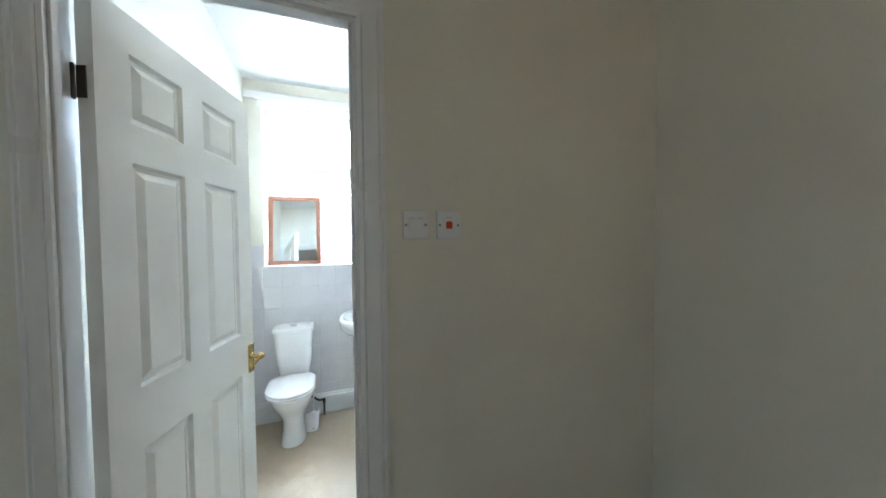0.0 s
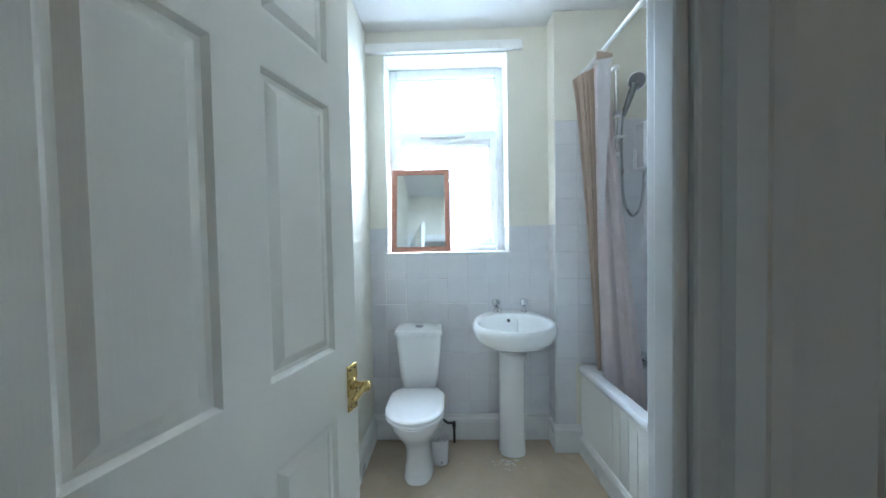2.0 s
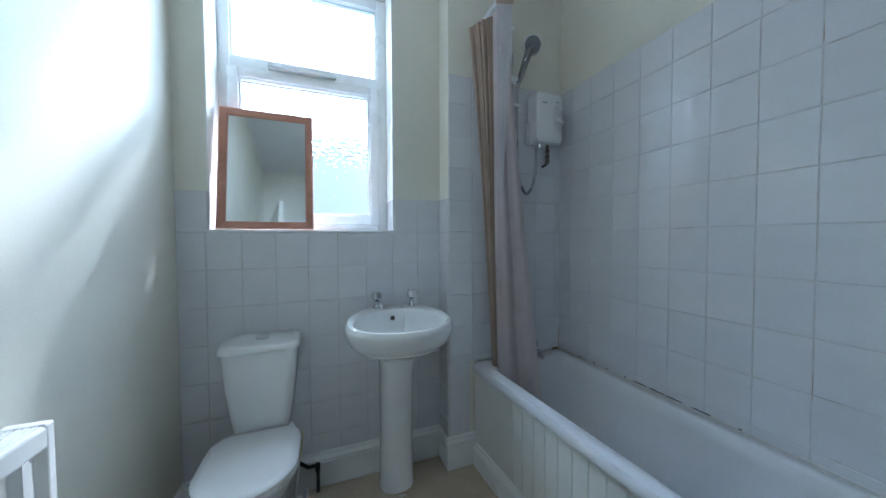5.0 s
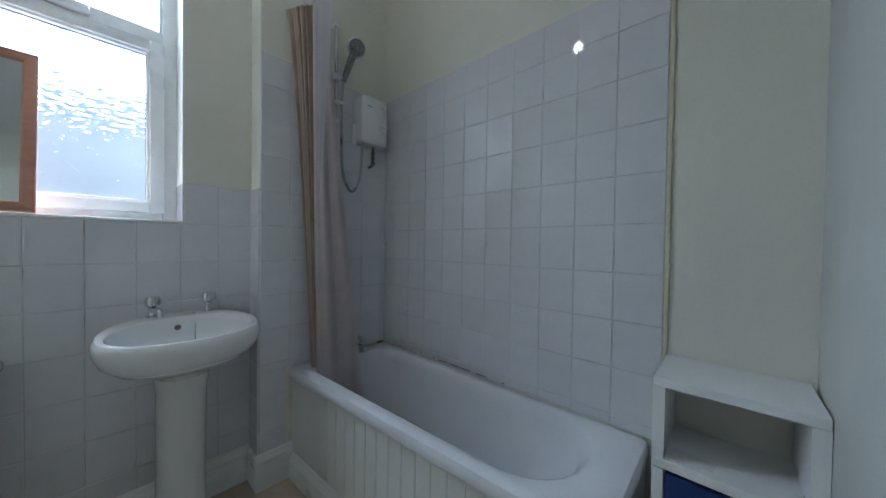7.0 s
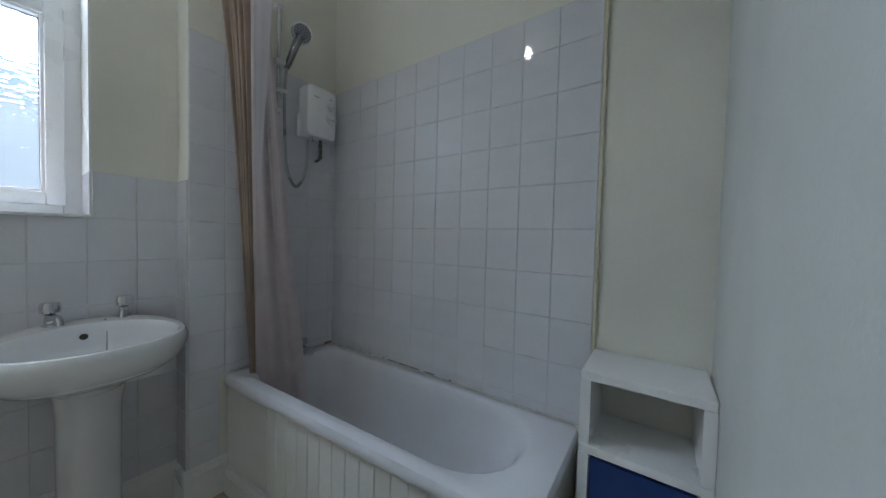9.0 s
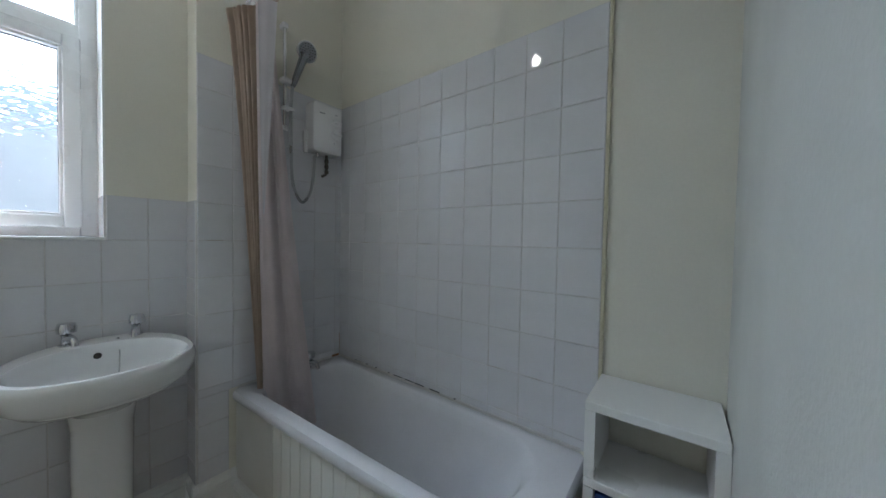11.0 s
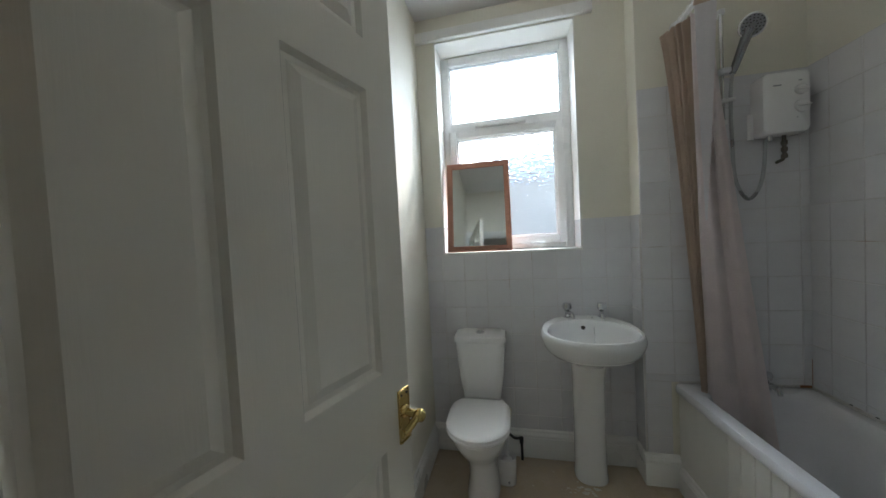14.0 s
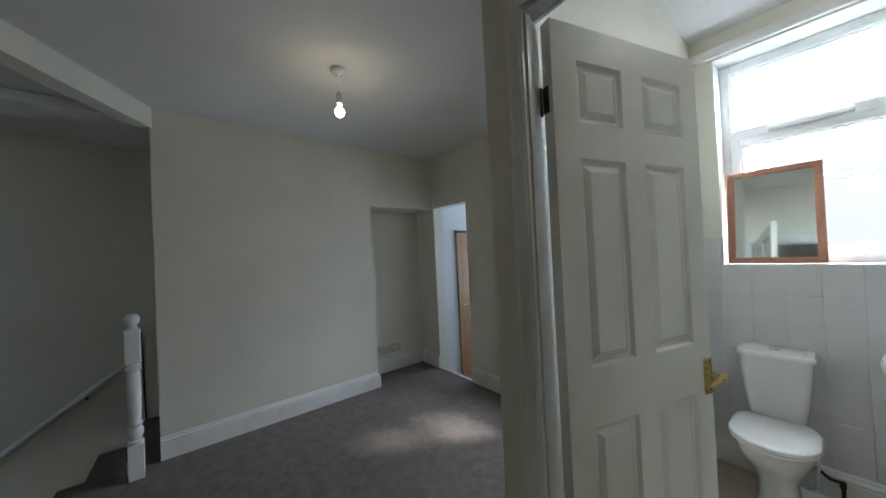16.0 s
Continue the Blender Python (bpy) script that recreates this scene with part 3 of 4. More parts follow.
def bath():
    b = thing("bath", "white acrylic bath along the tiled wall", "bath", pose(0, 0, 0))
    x0, x1, y0, y1 = 0.122, XR - 0.008, -1.55, YS - 0.009
    rings = [round_rect(x0 + 0.004, x1, y0, y1, 0.03, 0.505), round_rect(x0, x1, y0, y1, 0.03, 0.512), round_rect(x0, x1, y0, y1, 0.03, 0.535), round_rect(x0 + 0.006, x1 - 0.004, y0 + 0.006, y1 - 0.004, 0.03, 0.547),
             round_rect(x0 + 0.02, x1 - 0.01, y0 + 0.02, y1 - 0.015, 0.03, 0.550)]
    for ins, z, r, e in ((0.0, 0.549, 0.13, 0.0), (0.008, 0.54, 0.14, 0.01), (0.014, 0.50, 0.15, 0.03), (0.03, 0.35, 0.17, 0.09), (0.05, 0.22, 0.17, 0.15), (0.08, 0.17, 0.14, 0.20), (0.14, 0.155, 0.09, 0.27)):
        rings.append(tub_ring(x0 + 0.062 + ins, x1 - 0.048 - ins, y0 + 0.10 + ins + e, y1 - 0.075 - ins * 0.8, r * 0.75, min(0.205, r * 1.55), z))
    part("tub", loft(bmesh.new(), rings, cap0=False), ACRYLIC, b, smooth=True)
    px = x0 + 0.024
    part("panel_end", boxed(px, y0 + 0.01, 0.0, x1, y0 + 0.03, 0.506), PANELPAINT, b)
    part("plain_panel", boxed(px, -0.46, 0.0, px + 0.02, y1 - 0.002, 0.506), PANELPAINT, b)
    y, w = -0.462, 0.066
    while y - w > y0 + 0.01:
        part("board", boxed(px, y - w + 0.0025, 0.0, px + 0.018, y, 0.506, bevel=0.0025, seg=1), PANELPAINT, b)
        y -= w
    part("board_back", boxed(px + 0.004, y0 + 0.03, 0.0, px + 0.024, -0.46, 0.504), PANELPAINT, b)
    bm = run(bmesh.new(), (px - 0.001, y1 - 0.022), (px - 0.001, y0 + 0.01), (-1, 0), scale=0.75)
    part("plinth", bm, GLOSS, b, "white moulded plinth board")
    part("sealant", boxed(x1 - 0.004, y0 + 0.02, 0.548, XR - 0.0075, y1, 0.560, bevel=0.003), GROUT, b, "stained grout joint")
    part("sealant", boxed(x0 + 0.03, y1 - 0.003, 0.546, x1, YS - 0.0075, 0.558, bevel=0.003), GROUT, b, "stained grout joint")
    rng = random.Random(4)
    for i in range(9):
        yy = -0.30 - 0.09 * i + rng.uniform(-0.02, 0.02)
        part("mould_spot", boxed(x1 - 0.0046, yy, 0.5585, XR - 0.0070, yy + (0.06 if 3 < i < 8 else 0.010), 0.5608), BLACK, b, "dark mould in the grout joint")
    for ob in b.children:                                           # its front runs slightly askew to the wall
        for v in ob.data.vertices:
            v.co.x += min(1.1, max(0.0, (x1 - v.co.x) / (x1 - x0))) * 0.072 * min(1.3, max(0.0, (-v.co.y - 0.13) / 1.1))
    part("rust_stain", boxed(x1 + 0.0005, YS - 0.0090, 0.562, XR - 0.0062, YS - 0.0072, 0.685), RUST, b, "orange stain up the corner joint")
    part("rust_stain", boxed(x1 - 0.05, y1 - 0.0035, 0.549, XR - 0.0074, YS - 0.0074, 0.5595), RUST, b, "orange stain in the corner joint")


bath()
tap("bath_tap", pose(0.490, -0.172, 0.548, 0, 0, 0) @ Matrix.Scale(1.08, 4), "chrome bath tap on the rim", 0.08)
t2 = thing("shower_rod", "white curtain rod over the bath edge", "curtain rod", pose(0.182, 0, 2.315))
part("rod", tube(bmesh.new(), [(0, YS - 0.001, 0), (0, YE + 0.012, 0)], 0.011, 12), UPVC, t2, smooth=True)
part("flange", shifted(lathe(bmesh.new(), [(0.026, 0), (0.024, 0.008), (0.014, 0.012)], n=16), pose(0, YS - 0.001, 0, 90, 0, 0)), UPVC, t2, smooth=True)
part("flange", shifted(lathe(bmesh.new(), [(0.026, 0), (0.024, 0.008), (0.014, 0.012)], n=16), pose(0, YE + 0.012, 0, -90, 0, 0)), UPVC, t2, smooth=True)


# ---- shower curtain, drawn to the end wall ----
def sheet(top, bottom, folds, amp_t, amp_b, z0, z1, nu=72, nv=26, phase=0.0, fall=1.15):
    """A hanging cloth between a top and a bottom line, in plan, thrown in folds; it has thickness."""
    def at(u, v):
        a, c = Vector(top[0]).lerp(Vector(top[1]), u), Vector(bottom[0]).lerp(Vector(bottom[1]), u)
        p = a.lerp(c, v ** fall)
        along = (Vector(top[1]) - Vector(top[0])).normalized()
        side = Vector((-along.y, along.x))
        amp = amp_t + (amp_b - amp_t) * v ** min(1.0, fall)
        ph = phase + 0.6 * math.sin(2.2 * v)
        w = math.sin(2 * math.pi * folds * u + ph) + 0.35 * math.sin(2 * math.pi * folds * 2.3 * u + 1.3 + v)
        p = p + side * amp * w + along * 0.4 * amp * math.cos(2 * math.pi * folds * u + ph)
        return Vector((p.x, p.y, z1 + (z0 - z1) * v + 0.012 * math.sin(2 * math.pi * folds * u + 1) * (1 - v)))
    bm = bmesh.new()
    front = [[bm.verts.new(at(i / nu, j / nv)) for i in range(nu + 1)] for j in range(nv + 1)]
    for j in range(nv):
        for i in range(nu):
            bm.faces.new((front[j][i], front[j][i + 1], front[j + 1][i + 1], front[j + 1][i]))
    bmesh.ops.solidify(bm, geom=bm.faces[:], thickness=0.0016)
    return bm


curtain = thing("shower_curtain", "taupe and pale pink shower curtain bunched on its rod", "shower curtain", pose(0, 0, 0))
part("outer_cloth", sheet(((0.098, -0.150), (0.168, -0.270)), ((0.206, -0.222), (0.220, -0.238)), 4.2, 0.016, 0.003, 0.50, 2.262, nu=120, fall=0.75), TAUPE, curtain, "taupe folded cloth", smooth=True)
part("inner_cloth", sheet(((0.160, -0.290), (0.212, -0.330)), ((0.222, -0.235), (0.445, -0.310)), 1.7, 0.010, 0.016, 0.31, 2.272, phase=1.2), LINER, curtain, "pale pink-grey cloth", smooth=True)
part("turned_edge", sheet(((0.148, -0.352), (0.222, -0.370)), ((0.180, -0.332), (0.186, -0.334)), 0.5, 0.005, 0.002, 1.36, 2.285, nu=24, phase=0.4), WHITE_CLOTH, curtain, "white reverse side turned out", smooth=True)
part("header_hem", sheet(((0.146, -0.356), (0.224, -0.374)), ((0.146, -0.356), (0.224, -0.374)), 0.5, 0.005, 0.005, 2.268, 2.300, nu=24, nv=4, phase=0.4), TAUPE, curtain, "taupe hem at the top edge", smooth=True)
for y in (-0.155, -0.19, -0.225, -0.26, -0.30, -0.345):
    bm = tube(bmesh.new(), [(0.182 + 0.017 * math.cos(a), y + 0.004 * math.sin(a), 2.307 + 0.026 * math.sin(a)) for a in [2 * math.pi * k / 14 for k in range(15)]], 0.0022, 6)
    part("ring", bm, UPVC, curtain)
for y, s in ((-0.355, 1), (-0.34, -1)):
    bm = tube(bmesh.new(), [(0.182, y, 2.28), (0.182 + 0.03 * s, y - 0.01, 2.292), (0.182 + 0.035 * s, y - 0.012, 2.27)], 0.004, 6)
    part("tie", bm, TAUPE, curtain)


# ---- shower ----
def shower():
    y = YS - 0.007
    u = thing("shower_heater", "white electric shower heater on the tiled wall", "shower heater", pose(0.568, y, 1.865))
    rings = [[(x, -d, z) for x, z, _ in [(p[0], p[1], 0) for p in round_rect(-a, a, -h, h, r, 0)]] for d, a, h, r in ((0.0, 0.088, 0.134, 0.02), (0.05, 0.090, 0.136, 0.022), (0.074, 0.086, 0.132, 0.024), (0.084, 0.073, 0.118, 0.02))]
    part("case", loft(bmesh.new(), rings), SEATPL, u, smooth=True)
    part("back_plate", boxed(-0.106, -0.020, -0.140, -0.085, 0, -0.02, bevel=0.006), SEATPL, u)
    for x, z, r in ((0.045, 0.045, 0.022), (0.048, -0.025, 0.028)):
        k = part("dial", shifted(lathe(bmesh.new(), [(r, 0), (r, 0.008), (r * 0.8, 0.012), (0, 0.012)], n=20), pose(x, -0.083, z, 90, 0, 0)), SEATPL, u, "white control dial", smooth=True)
        part("dial_grip", boxed(x - r * 0.9, -0.104, z - 0.004, x + r * 0.9, -0.094, z + 0.004, bevel=0.002), SEATPL, k)
    part("indicator", boxed(0.038, -0.0855, 0.083, 0.05, -0.083, 0.088), GREY, u, "small dark indicator")
    part("nameplate", boxed(-0.055, -0.0855, 0.070, -0.025, -0.083, 0.076), GREY, u, "small unreadable nameplate")
    part("indicator", boxed(0.03, -0.0855, -0.075, 0.034, -0.083, -0.071), GREY, u)
    part("outlet", lathe(bmesh.new(), [(0.011, -0.16), (0.011, -0.13), (0.013, -0.128), (0.013, -0.115)], -0.045, -0.045, 14), CHROME, u, "chrome hose outlet", smooth=True)
    v = thing("isolating_valve", "tarnished copper inlet pipe with a valve under the heater", "valve", pose(0.585, y - 0.035, 1.74))
    part("pipe", tube(bmesh.new(), [(0, 0, 0.0), (0, 0, -0.05), (0, 0, -0.10), (-0.004, 0.004, -0.12), (-0.006, 0.034, -0.125)], 0.0075, 10), COPPER, v, smooth=True)
    for z in (-0.045, -0.075, -0.105):
        part("nut", lathe(bmesh.new(), [(0.012, z - 0.009), (0.0125, z - 0.007), (0.0125, z + 0.007), (0.012, z + 0.009)], 0, 0, 6), COPPER, v)
    r = thing("shower_rail", "chrome slide rail with white brackets for the shower head", "shower rail", pose(0.350, y - 0.032, 0))
    part("pole", tube(bmesh.new(), [(0, 0, 1.80), (0, 0, 2.33)], 0.009, 12), CHROME, r, smooth=True)
    for z in (2.325, 1.815):
        part("bracket", boxed(-0.014, -0.014, z - 0.012, 0.014, 0.032, z + 0.012, bevel=0.005), SEATPL, r)
    part("slider", boxed(-0.022, -0.030, 2.035, 0.045, 0.014, 2.062, bevel=0.008), SEATPL, r, "white sliding holder")
    part("hose_clip", boxed(-0.014, -0.028, 1.905, 0.040, 0.012, 1.922, bevel=0.005), SEATPL, r)
    h = thing("hand_shower", "chrome hand shower with grey nozzle face and steel hose", "shower head", pose(0.350, y - 0.032, 0))
    base, tip = Vector((0.030, -0.02, 2.03)), Vector((0.072, -0.060, 2.195))
    part("handle", tube(bmesh.new(), [base, base.lerp(tip, 0.15), base.lerp(tip, 0.6), base.lerp(tip, 0.85), tip], [0.012, 0.015, 0.018, 0.020, 0.028], 14), DULLCHROME, h, smooth=True)
    face = pose(tip.x + 0.006, tip.y - 0.012, tip.z + 0.012, 108, 0, -14)
    hd = part("head", shifted(lathe(bmesh.new(), [(0.018, -0.03), (0.040, -0.018), (0.050, -0.004), (0.050, 0.004), (0.046, 0.007)], n=28), face), CHROME, h, smooth=True)
    part("nozzle_plate", shifted(lathe(bmesh.new(), [(0.044, 0.006), (0.042, 0.010), (0.0, 0.011)], n=28), face), GREY, hd, "grey nozzle plate")
    bm = bmesh.new()
    for ring, cnt in ((0.014, 8), (0.025, 12), (0.036, 16)):
        for i in range(cnt):
            a = 2 * math.pi * i / cnt
            box(bm, ring * math.cos(a) - 0.0022, ring * math.sin(a) - 0.0022, 0.010, ring * math.cos(a) + 0.0022, ring * math.sin(a) + 0.0022, 0.013)
    part("nozzles", shifted(bm, face), BLACK, hd)
    pts = curve_points([tuple(base), (0.026, -0.012, 1.92), (0.030, -0.010, 1.70), (0.040, -0.010, 1.54), (0.085, -0.012, 1.45), (0.130, -0.014, 1.50), (0.150, -0.014, 1.60), (0.156, -0.013, 1.71)], 14)
    part("hose", tube(bmesh.new(), pts, [0.0072 + 0.0007 * (i % 2) for i in range(len(pts))], 10), HOSE, h, "ribbed steel hose", smooth=True)


shower()


# ---- mirror on the sill ----
def leaning_mirror():
    w, h = 0.390, 0.570
    m = thing("framed_mirror", "red-brown wooden framed mirror leaning in the window", "mirror", pose(-1.033, 0.004, WZ0 + 0.010, -10.5, 0, 0.5))
    f = 0.034
    prof = ((0, 0.0), (0, -0.016), (0.006, -0.020), (f - 0.006, -0.016), (f, -0.010), (f, 0.0))
    for a, b, c, d in (((0, 0), (w, 0), (1, 1), (-1, 1)), ((w, 0), (w, h), (-1, 1), (-1, -1)), ((w, h), (0, h), (-1, -1), (1, -1)), ((0, h), (0, 0), (1, -1), (1, 1))):
        bm2 = bmesh.new()
        loft(bm2, [[(a[0] + c[0] * t, y, a[1] + c[1] * t) for t, y in prof], [(b[0] + d[0] * t, y, b[1] + d[1] * t) for t, y in prof]])
        part("frame_rail", bm2, PINKWOOD, m)
    part("glass", boxed(f - 0.003, -0.007, f - 0.003, w - f + 0.003, -0.003, h - f + 0.003), MIRROR, m, "silvered mirror glass")
    part("back_board", boxed(0.004, -0.002, 0.004, w - 0.004, 0.003, h - 0.004), PINKWOOD, m)


leaning_mirror()


# ---- small bathroom things ----
def paint_smear():
    """Dried splashes of white paint on the floor beside the pedestal, each a thin uneven blot."""
    rng = random.Random(21)
    t = thing("paint_smear", "dried white paint splashed on the bathroom floor", "paint stain", pose(-0.36, -0.245, 0))
    for i in range(22):
        cx, cy = rng.gauss(0.0, 0.055), rng.gauss(0, 0.022)
        r = rng.uniform(0.002, 0.009) if i > 2 else 0.013
        ring = [(cx + 1.6 * r * rng.uniform(0.55, 1.1) * math.cos(2 * math.pi * k / 14), cy + r * rng.uniform(0.5, 1.1) * math.sin(2 * math.pi * k / 14)) for k in range(14)]
        part("blot", loft(bmesh.new(), [[(x, y, z) for x, y in ring] for z in (0.0001, 0.0009)]), LIMEWASH, t)


paint_smear()


def toilet_brush():
    b = thing("toilet_brush", "white toilet brush in a plastic holder on the floor", "toilet brush", pose(-0.728, -0.222, 0))
    part("holder", loft(bmesh.new(), [oval(0, 0, z, a * 1.22, a, 24, 2.6) for z, a in ((0, 0.036), (0.006, 0.040), (0.10, 0.043), (0.145, 0.044), (0.147, 0.041), (0.10, 0.039), (0.02, 0.036))], cap1=True), SEATPL, b, smooth=True)
    part("bristles", lathe(bmesh.new(), [(0.02, 0.02), (0.03, 0.04), (0.032, 0.10), (0.026, 0.13), (0.008, 0.14)], 0.004, 0.0, 18), SEATPL, b, smooth=True)
    part("handle", tube(bmesh.new(), [(0.004, 0, 0.13), (0.012, 0.003, 0.22), (0.019, 0.005, 0.30)], 0.0065, 10), SEATPL, b, smooth=True)
    part("grip", tube(bmesh.new(), [(0.019, 0.005, 0.29), (0.022, 0.006, 0.33), (0.027, 0.008, 0.395), (0.028, 0.008, 0.405)], [0.006, 0.011, 0.012, 0.006], 10), STRAW, b, "straw yellow grip", smooth=True)
    part("badge", shifted(lathe(bmesh.new(), [(0.007, 0), (0, 0.001)], n=10), pose(0.012, -0.0405, 0.025, 90, 0, 15)), GREY, b)


toilet_brush()
pipe = thing("waste_pipe", "thin black pipe along the skirting behind the toilet", "pipe", pose(0, 0, 0))
part("pipe", tube(bmesh.new(), curve_points([(-0.74, -0.045, 0.18), (-0.69, -0.042, 0.135), (-0.675, -0.04, 0.128), (-0.65, -0.04, 0.128), (-0.642, -0.04, 0.12), (-0.641, -0.04, 0.06), (-0.641, -0.042, 0.001)], 6), 0.008, 10), BLACK, pipe, smooth=True)
part("joint", lathe(bmesh.new(), [(0.011, 0.10), (0.012, 0.105), (0.012, 0.135), (0.008, 0.138)], -0.642, -0.04, 12), BLACK, pipe, smooth=True)


def radiator():
    x0, x1, y0, y1, z0, z1 = XL + 0.03, XL + 0.095, -1.50, -0.80, 0.27, 0.865
    r = thing("radiator", "white panel radiator on the wall behind the door", "radiator", pose(0, 0, 0))
    bm = bmesh.new()
    n = int((y1 - y0 - 0.04) / 0.05)
    rows = []
    for j in range(n * 4 + 1):
        y = y0 + 0.02 + (y1 - y0 - 0.04) * j / (n * 4)
        k = j % 4
        rows.append((y, x1 - (0.010 if k in (2, 3) else 0.0)))
    loft(bm, [[(x, y, z0 + 0.03), (x, y, z1 - 0.045), (XL + 0.06, y, z1 - 0.045), (XL + 0.06, y, z0 + 0.03)] for y, x in rows])
    part("front_panel", bm, GLOSS, r)
    part("rim", boxed(XL + 0.062, y0, z0, x1, y1, z0 + 0.032, bevel=0.006), GLOSS, r)
    part("rim", boxed(XL + 0.062, y0, z1 - 0.047, x1, y1, z1 - 0.004, bevel=0.006), GLOSS, r)
    for y in (y0, y1 - 0.022):
        part("side_cover", boxed(x0, y, z0, x1 + 0.001, y + 0.022, z1, bevel=0.005), GLOSS, r)
    for i in range(5):
        x = x0 + 0.006 + i * 0.011
        part("grille_slat", boxed(x, y0 + 0.022, z1 - 0.010, x + 0.006, y1 - 0.022, z1 - 0.002), GLOSS, r)
    part("back_panel", boxed(x0, y0 + 0.02, z0 + 0.02, x0 + 0.012, y1 - 0.02, z1 - 0.03), GLOSS, r)
    for y in (y0 + 0.15, y1 - 0.15):
        part("bracket", boxed(XL, y - 0.015, z0 + 0.05, x0 + 0.004, y + 0.015, z1 - 0.1), GLOSS, r)


radiator()


def drawer_unit():
    x0, x1, y0, y1, zt = 0.478, 0.700, -1.880, -1.586, 0.836
    u = thing("drawer_unit", "white storage unit with an open shelf and blue drawers", "storage unit", pose(0, 0, 0))
    t = 0.026
    part("top", boxed(x0, y0, zt - 0.025, x1, y1, zt, bevel=0.003), GLOSS, u)
    for a, b in ((y0, y0 + t), (y1 - t, y1)):
        part("shelf_side", boxed(x0 + 0.003, a, 0.629, x1, b, zt - 0.026), GLOSS, u)
    part("shelf", boxed(x0, y0, 0.604, x1, y1, 0.628, bevel=0.003), GLOSS, u)
    for a, b in ((y0 + 0.001, y0 + t), (y1 - t, y1 - 0.001)):
        part("side", boxed(x0, a, 0.03, x1, b, 0.603), GLOSS, u)
    part("back", boxed(x1 - 0.008, y0 + t, 0.03, x1, y1 - t, 0.603), GLOSS, u)
    part("base", boxed(x0 + 0.002, y0 + 0.002, 0.0, x1, y1 - 0.002, 0.03), GLOSS, u)
    for i in range(3):
        z0 = 0.036 + i * 0.188
        dr = part("drawer", boxed(x0 + 0.004, y0 + t + 0.003, z0, x1 - 0.012, y1 - t - 0.003, z0 + 0.182, bevel=0.003), BLUE, u, "dark blue drawer front")
        part("drawer_pull", boxed(x0 - 0.010, (y0 + y1) / 2 - 0.03, z0 + 0.09, x0 + 0.004, (y0 + y1) / 2 + 0.03, z0 + 0.10, bevel=0.003), GLOSS, dr)


drawer_unit()


def pendant(name, at, drop, bulb_mat, label, r=0.030):
    p = thing(name, label, "ceiling lamp", at)
    part("rose", lathe(bmesh.new(), [(0.046, 0), (0.046, -0.010), (0.038, -0.022), (0.012, -0.030), (0.008, -0.04)], n=24), SEATPL, p, smooth=True)
    part("flex", tube(bmesh.new(), [(0, 0, -0.03), (0, 0, -drop + 0.12)], 0.004, 8), SEATPL, p)
    part("lampholder", lathe(bmesh.new(), [(0.008, -drop + 0.125), (0.015, -drop + 0.115), (0.018, -drop + 0.09), (0.019, -drop + 0.055), (0.016, -drop + 0.05)], n=18), SEATPL, p, smooth=True)
    part("bulb", lathe(bmesh.new(), [(0.010, -drop + 0.052), (0.0105, -drop + 0.034), (r * 0.70, -drop + r * 0.72), (r * 0.96, -drop + r * 0.3), (r, -drop), (r * 0.85, -drop - r * 0.55), (r * 0.4, -drop - r * 0.93), (0.0, -drop - r)], n=20), bulb_mat, p, "lit bulb", smooth=True)


pendant("pendant_lamp_bathroom", pose(-0.40, -0.90, ZC), 0.115, BULB_WHITE, "bare white bulb under the bathroom ceiling", 0.028)
pendant("pendant_lamp", pose(-2.50, -1.865, HC), 0.265, BULB_WARM, "bare lit bulb hanging on a short flex")
pendant("pendant_lamp_near", pose(0.05, -3.45, HC), 0.265, BULB_NEAR, "bare amber bulb at the near end of the landing")


# ---- switches on the landing ----
def face_y(x):
    """Where the landing face of the door wall lies at x."""
    return YK + (x - DX1 - 0.03) * (YF - YK) / (0.87 - DX1)


def switch_plate(x, kind, label):
    s = thing("wall_switch", label, "switch", pose(x, face_y(x), 1.488, 0, 0, -2.47), group="switches by the door")
    part("plate", boxed(-0.038, -0.009, -0.042, 0.038, 0, 0.042, bevel=0.003), SEATPL, s)
    if kind == "fan":
        part("rocker", boxed(-0.022, -0.012, -0.017, 0.022, -0.008, 0.017, bevel=0.002), SEATPL, s)
        for dx in (-0.012, 0.012):
            part("mark_bar", boxed(dx - 0.008, -0.0095, 0.019, dx + 0.008, -0.0085, 0.0205), GREY, s)
    else:
        part("rocker", boxed(-0.010, -0.015, -0.011, 0.010, -0.008, 0.011, bevel=0.003), RED, s, "red rocker")
        part("mark_bar", boxed(-0.007, -0.0095, 0.022, 0.007, -0.0085, 0.0235), GREY, s)
    for dx in (-0.029, 0.029):
        part("screw_cap", shifted(lathe(bmesh.new(), [(0.0045, 0), (0.004, 0.001), (0, 0.0012)], n=10), pose(dx, -0.009, 0, 90, 0, 0)), GREY, s)


switch_plate(-0.347, "fan", "white blank-rocker switch plate by the doorway")
switch_plate(-0.246, "red", "white switch plate with a red rocker")

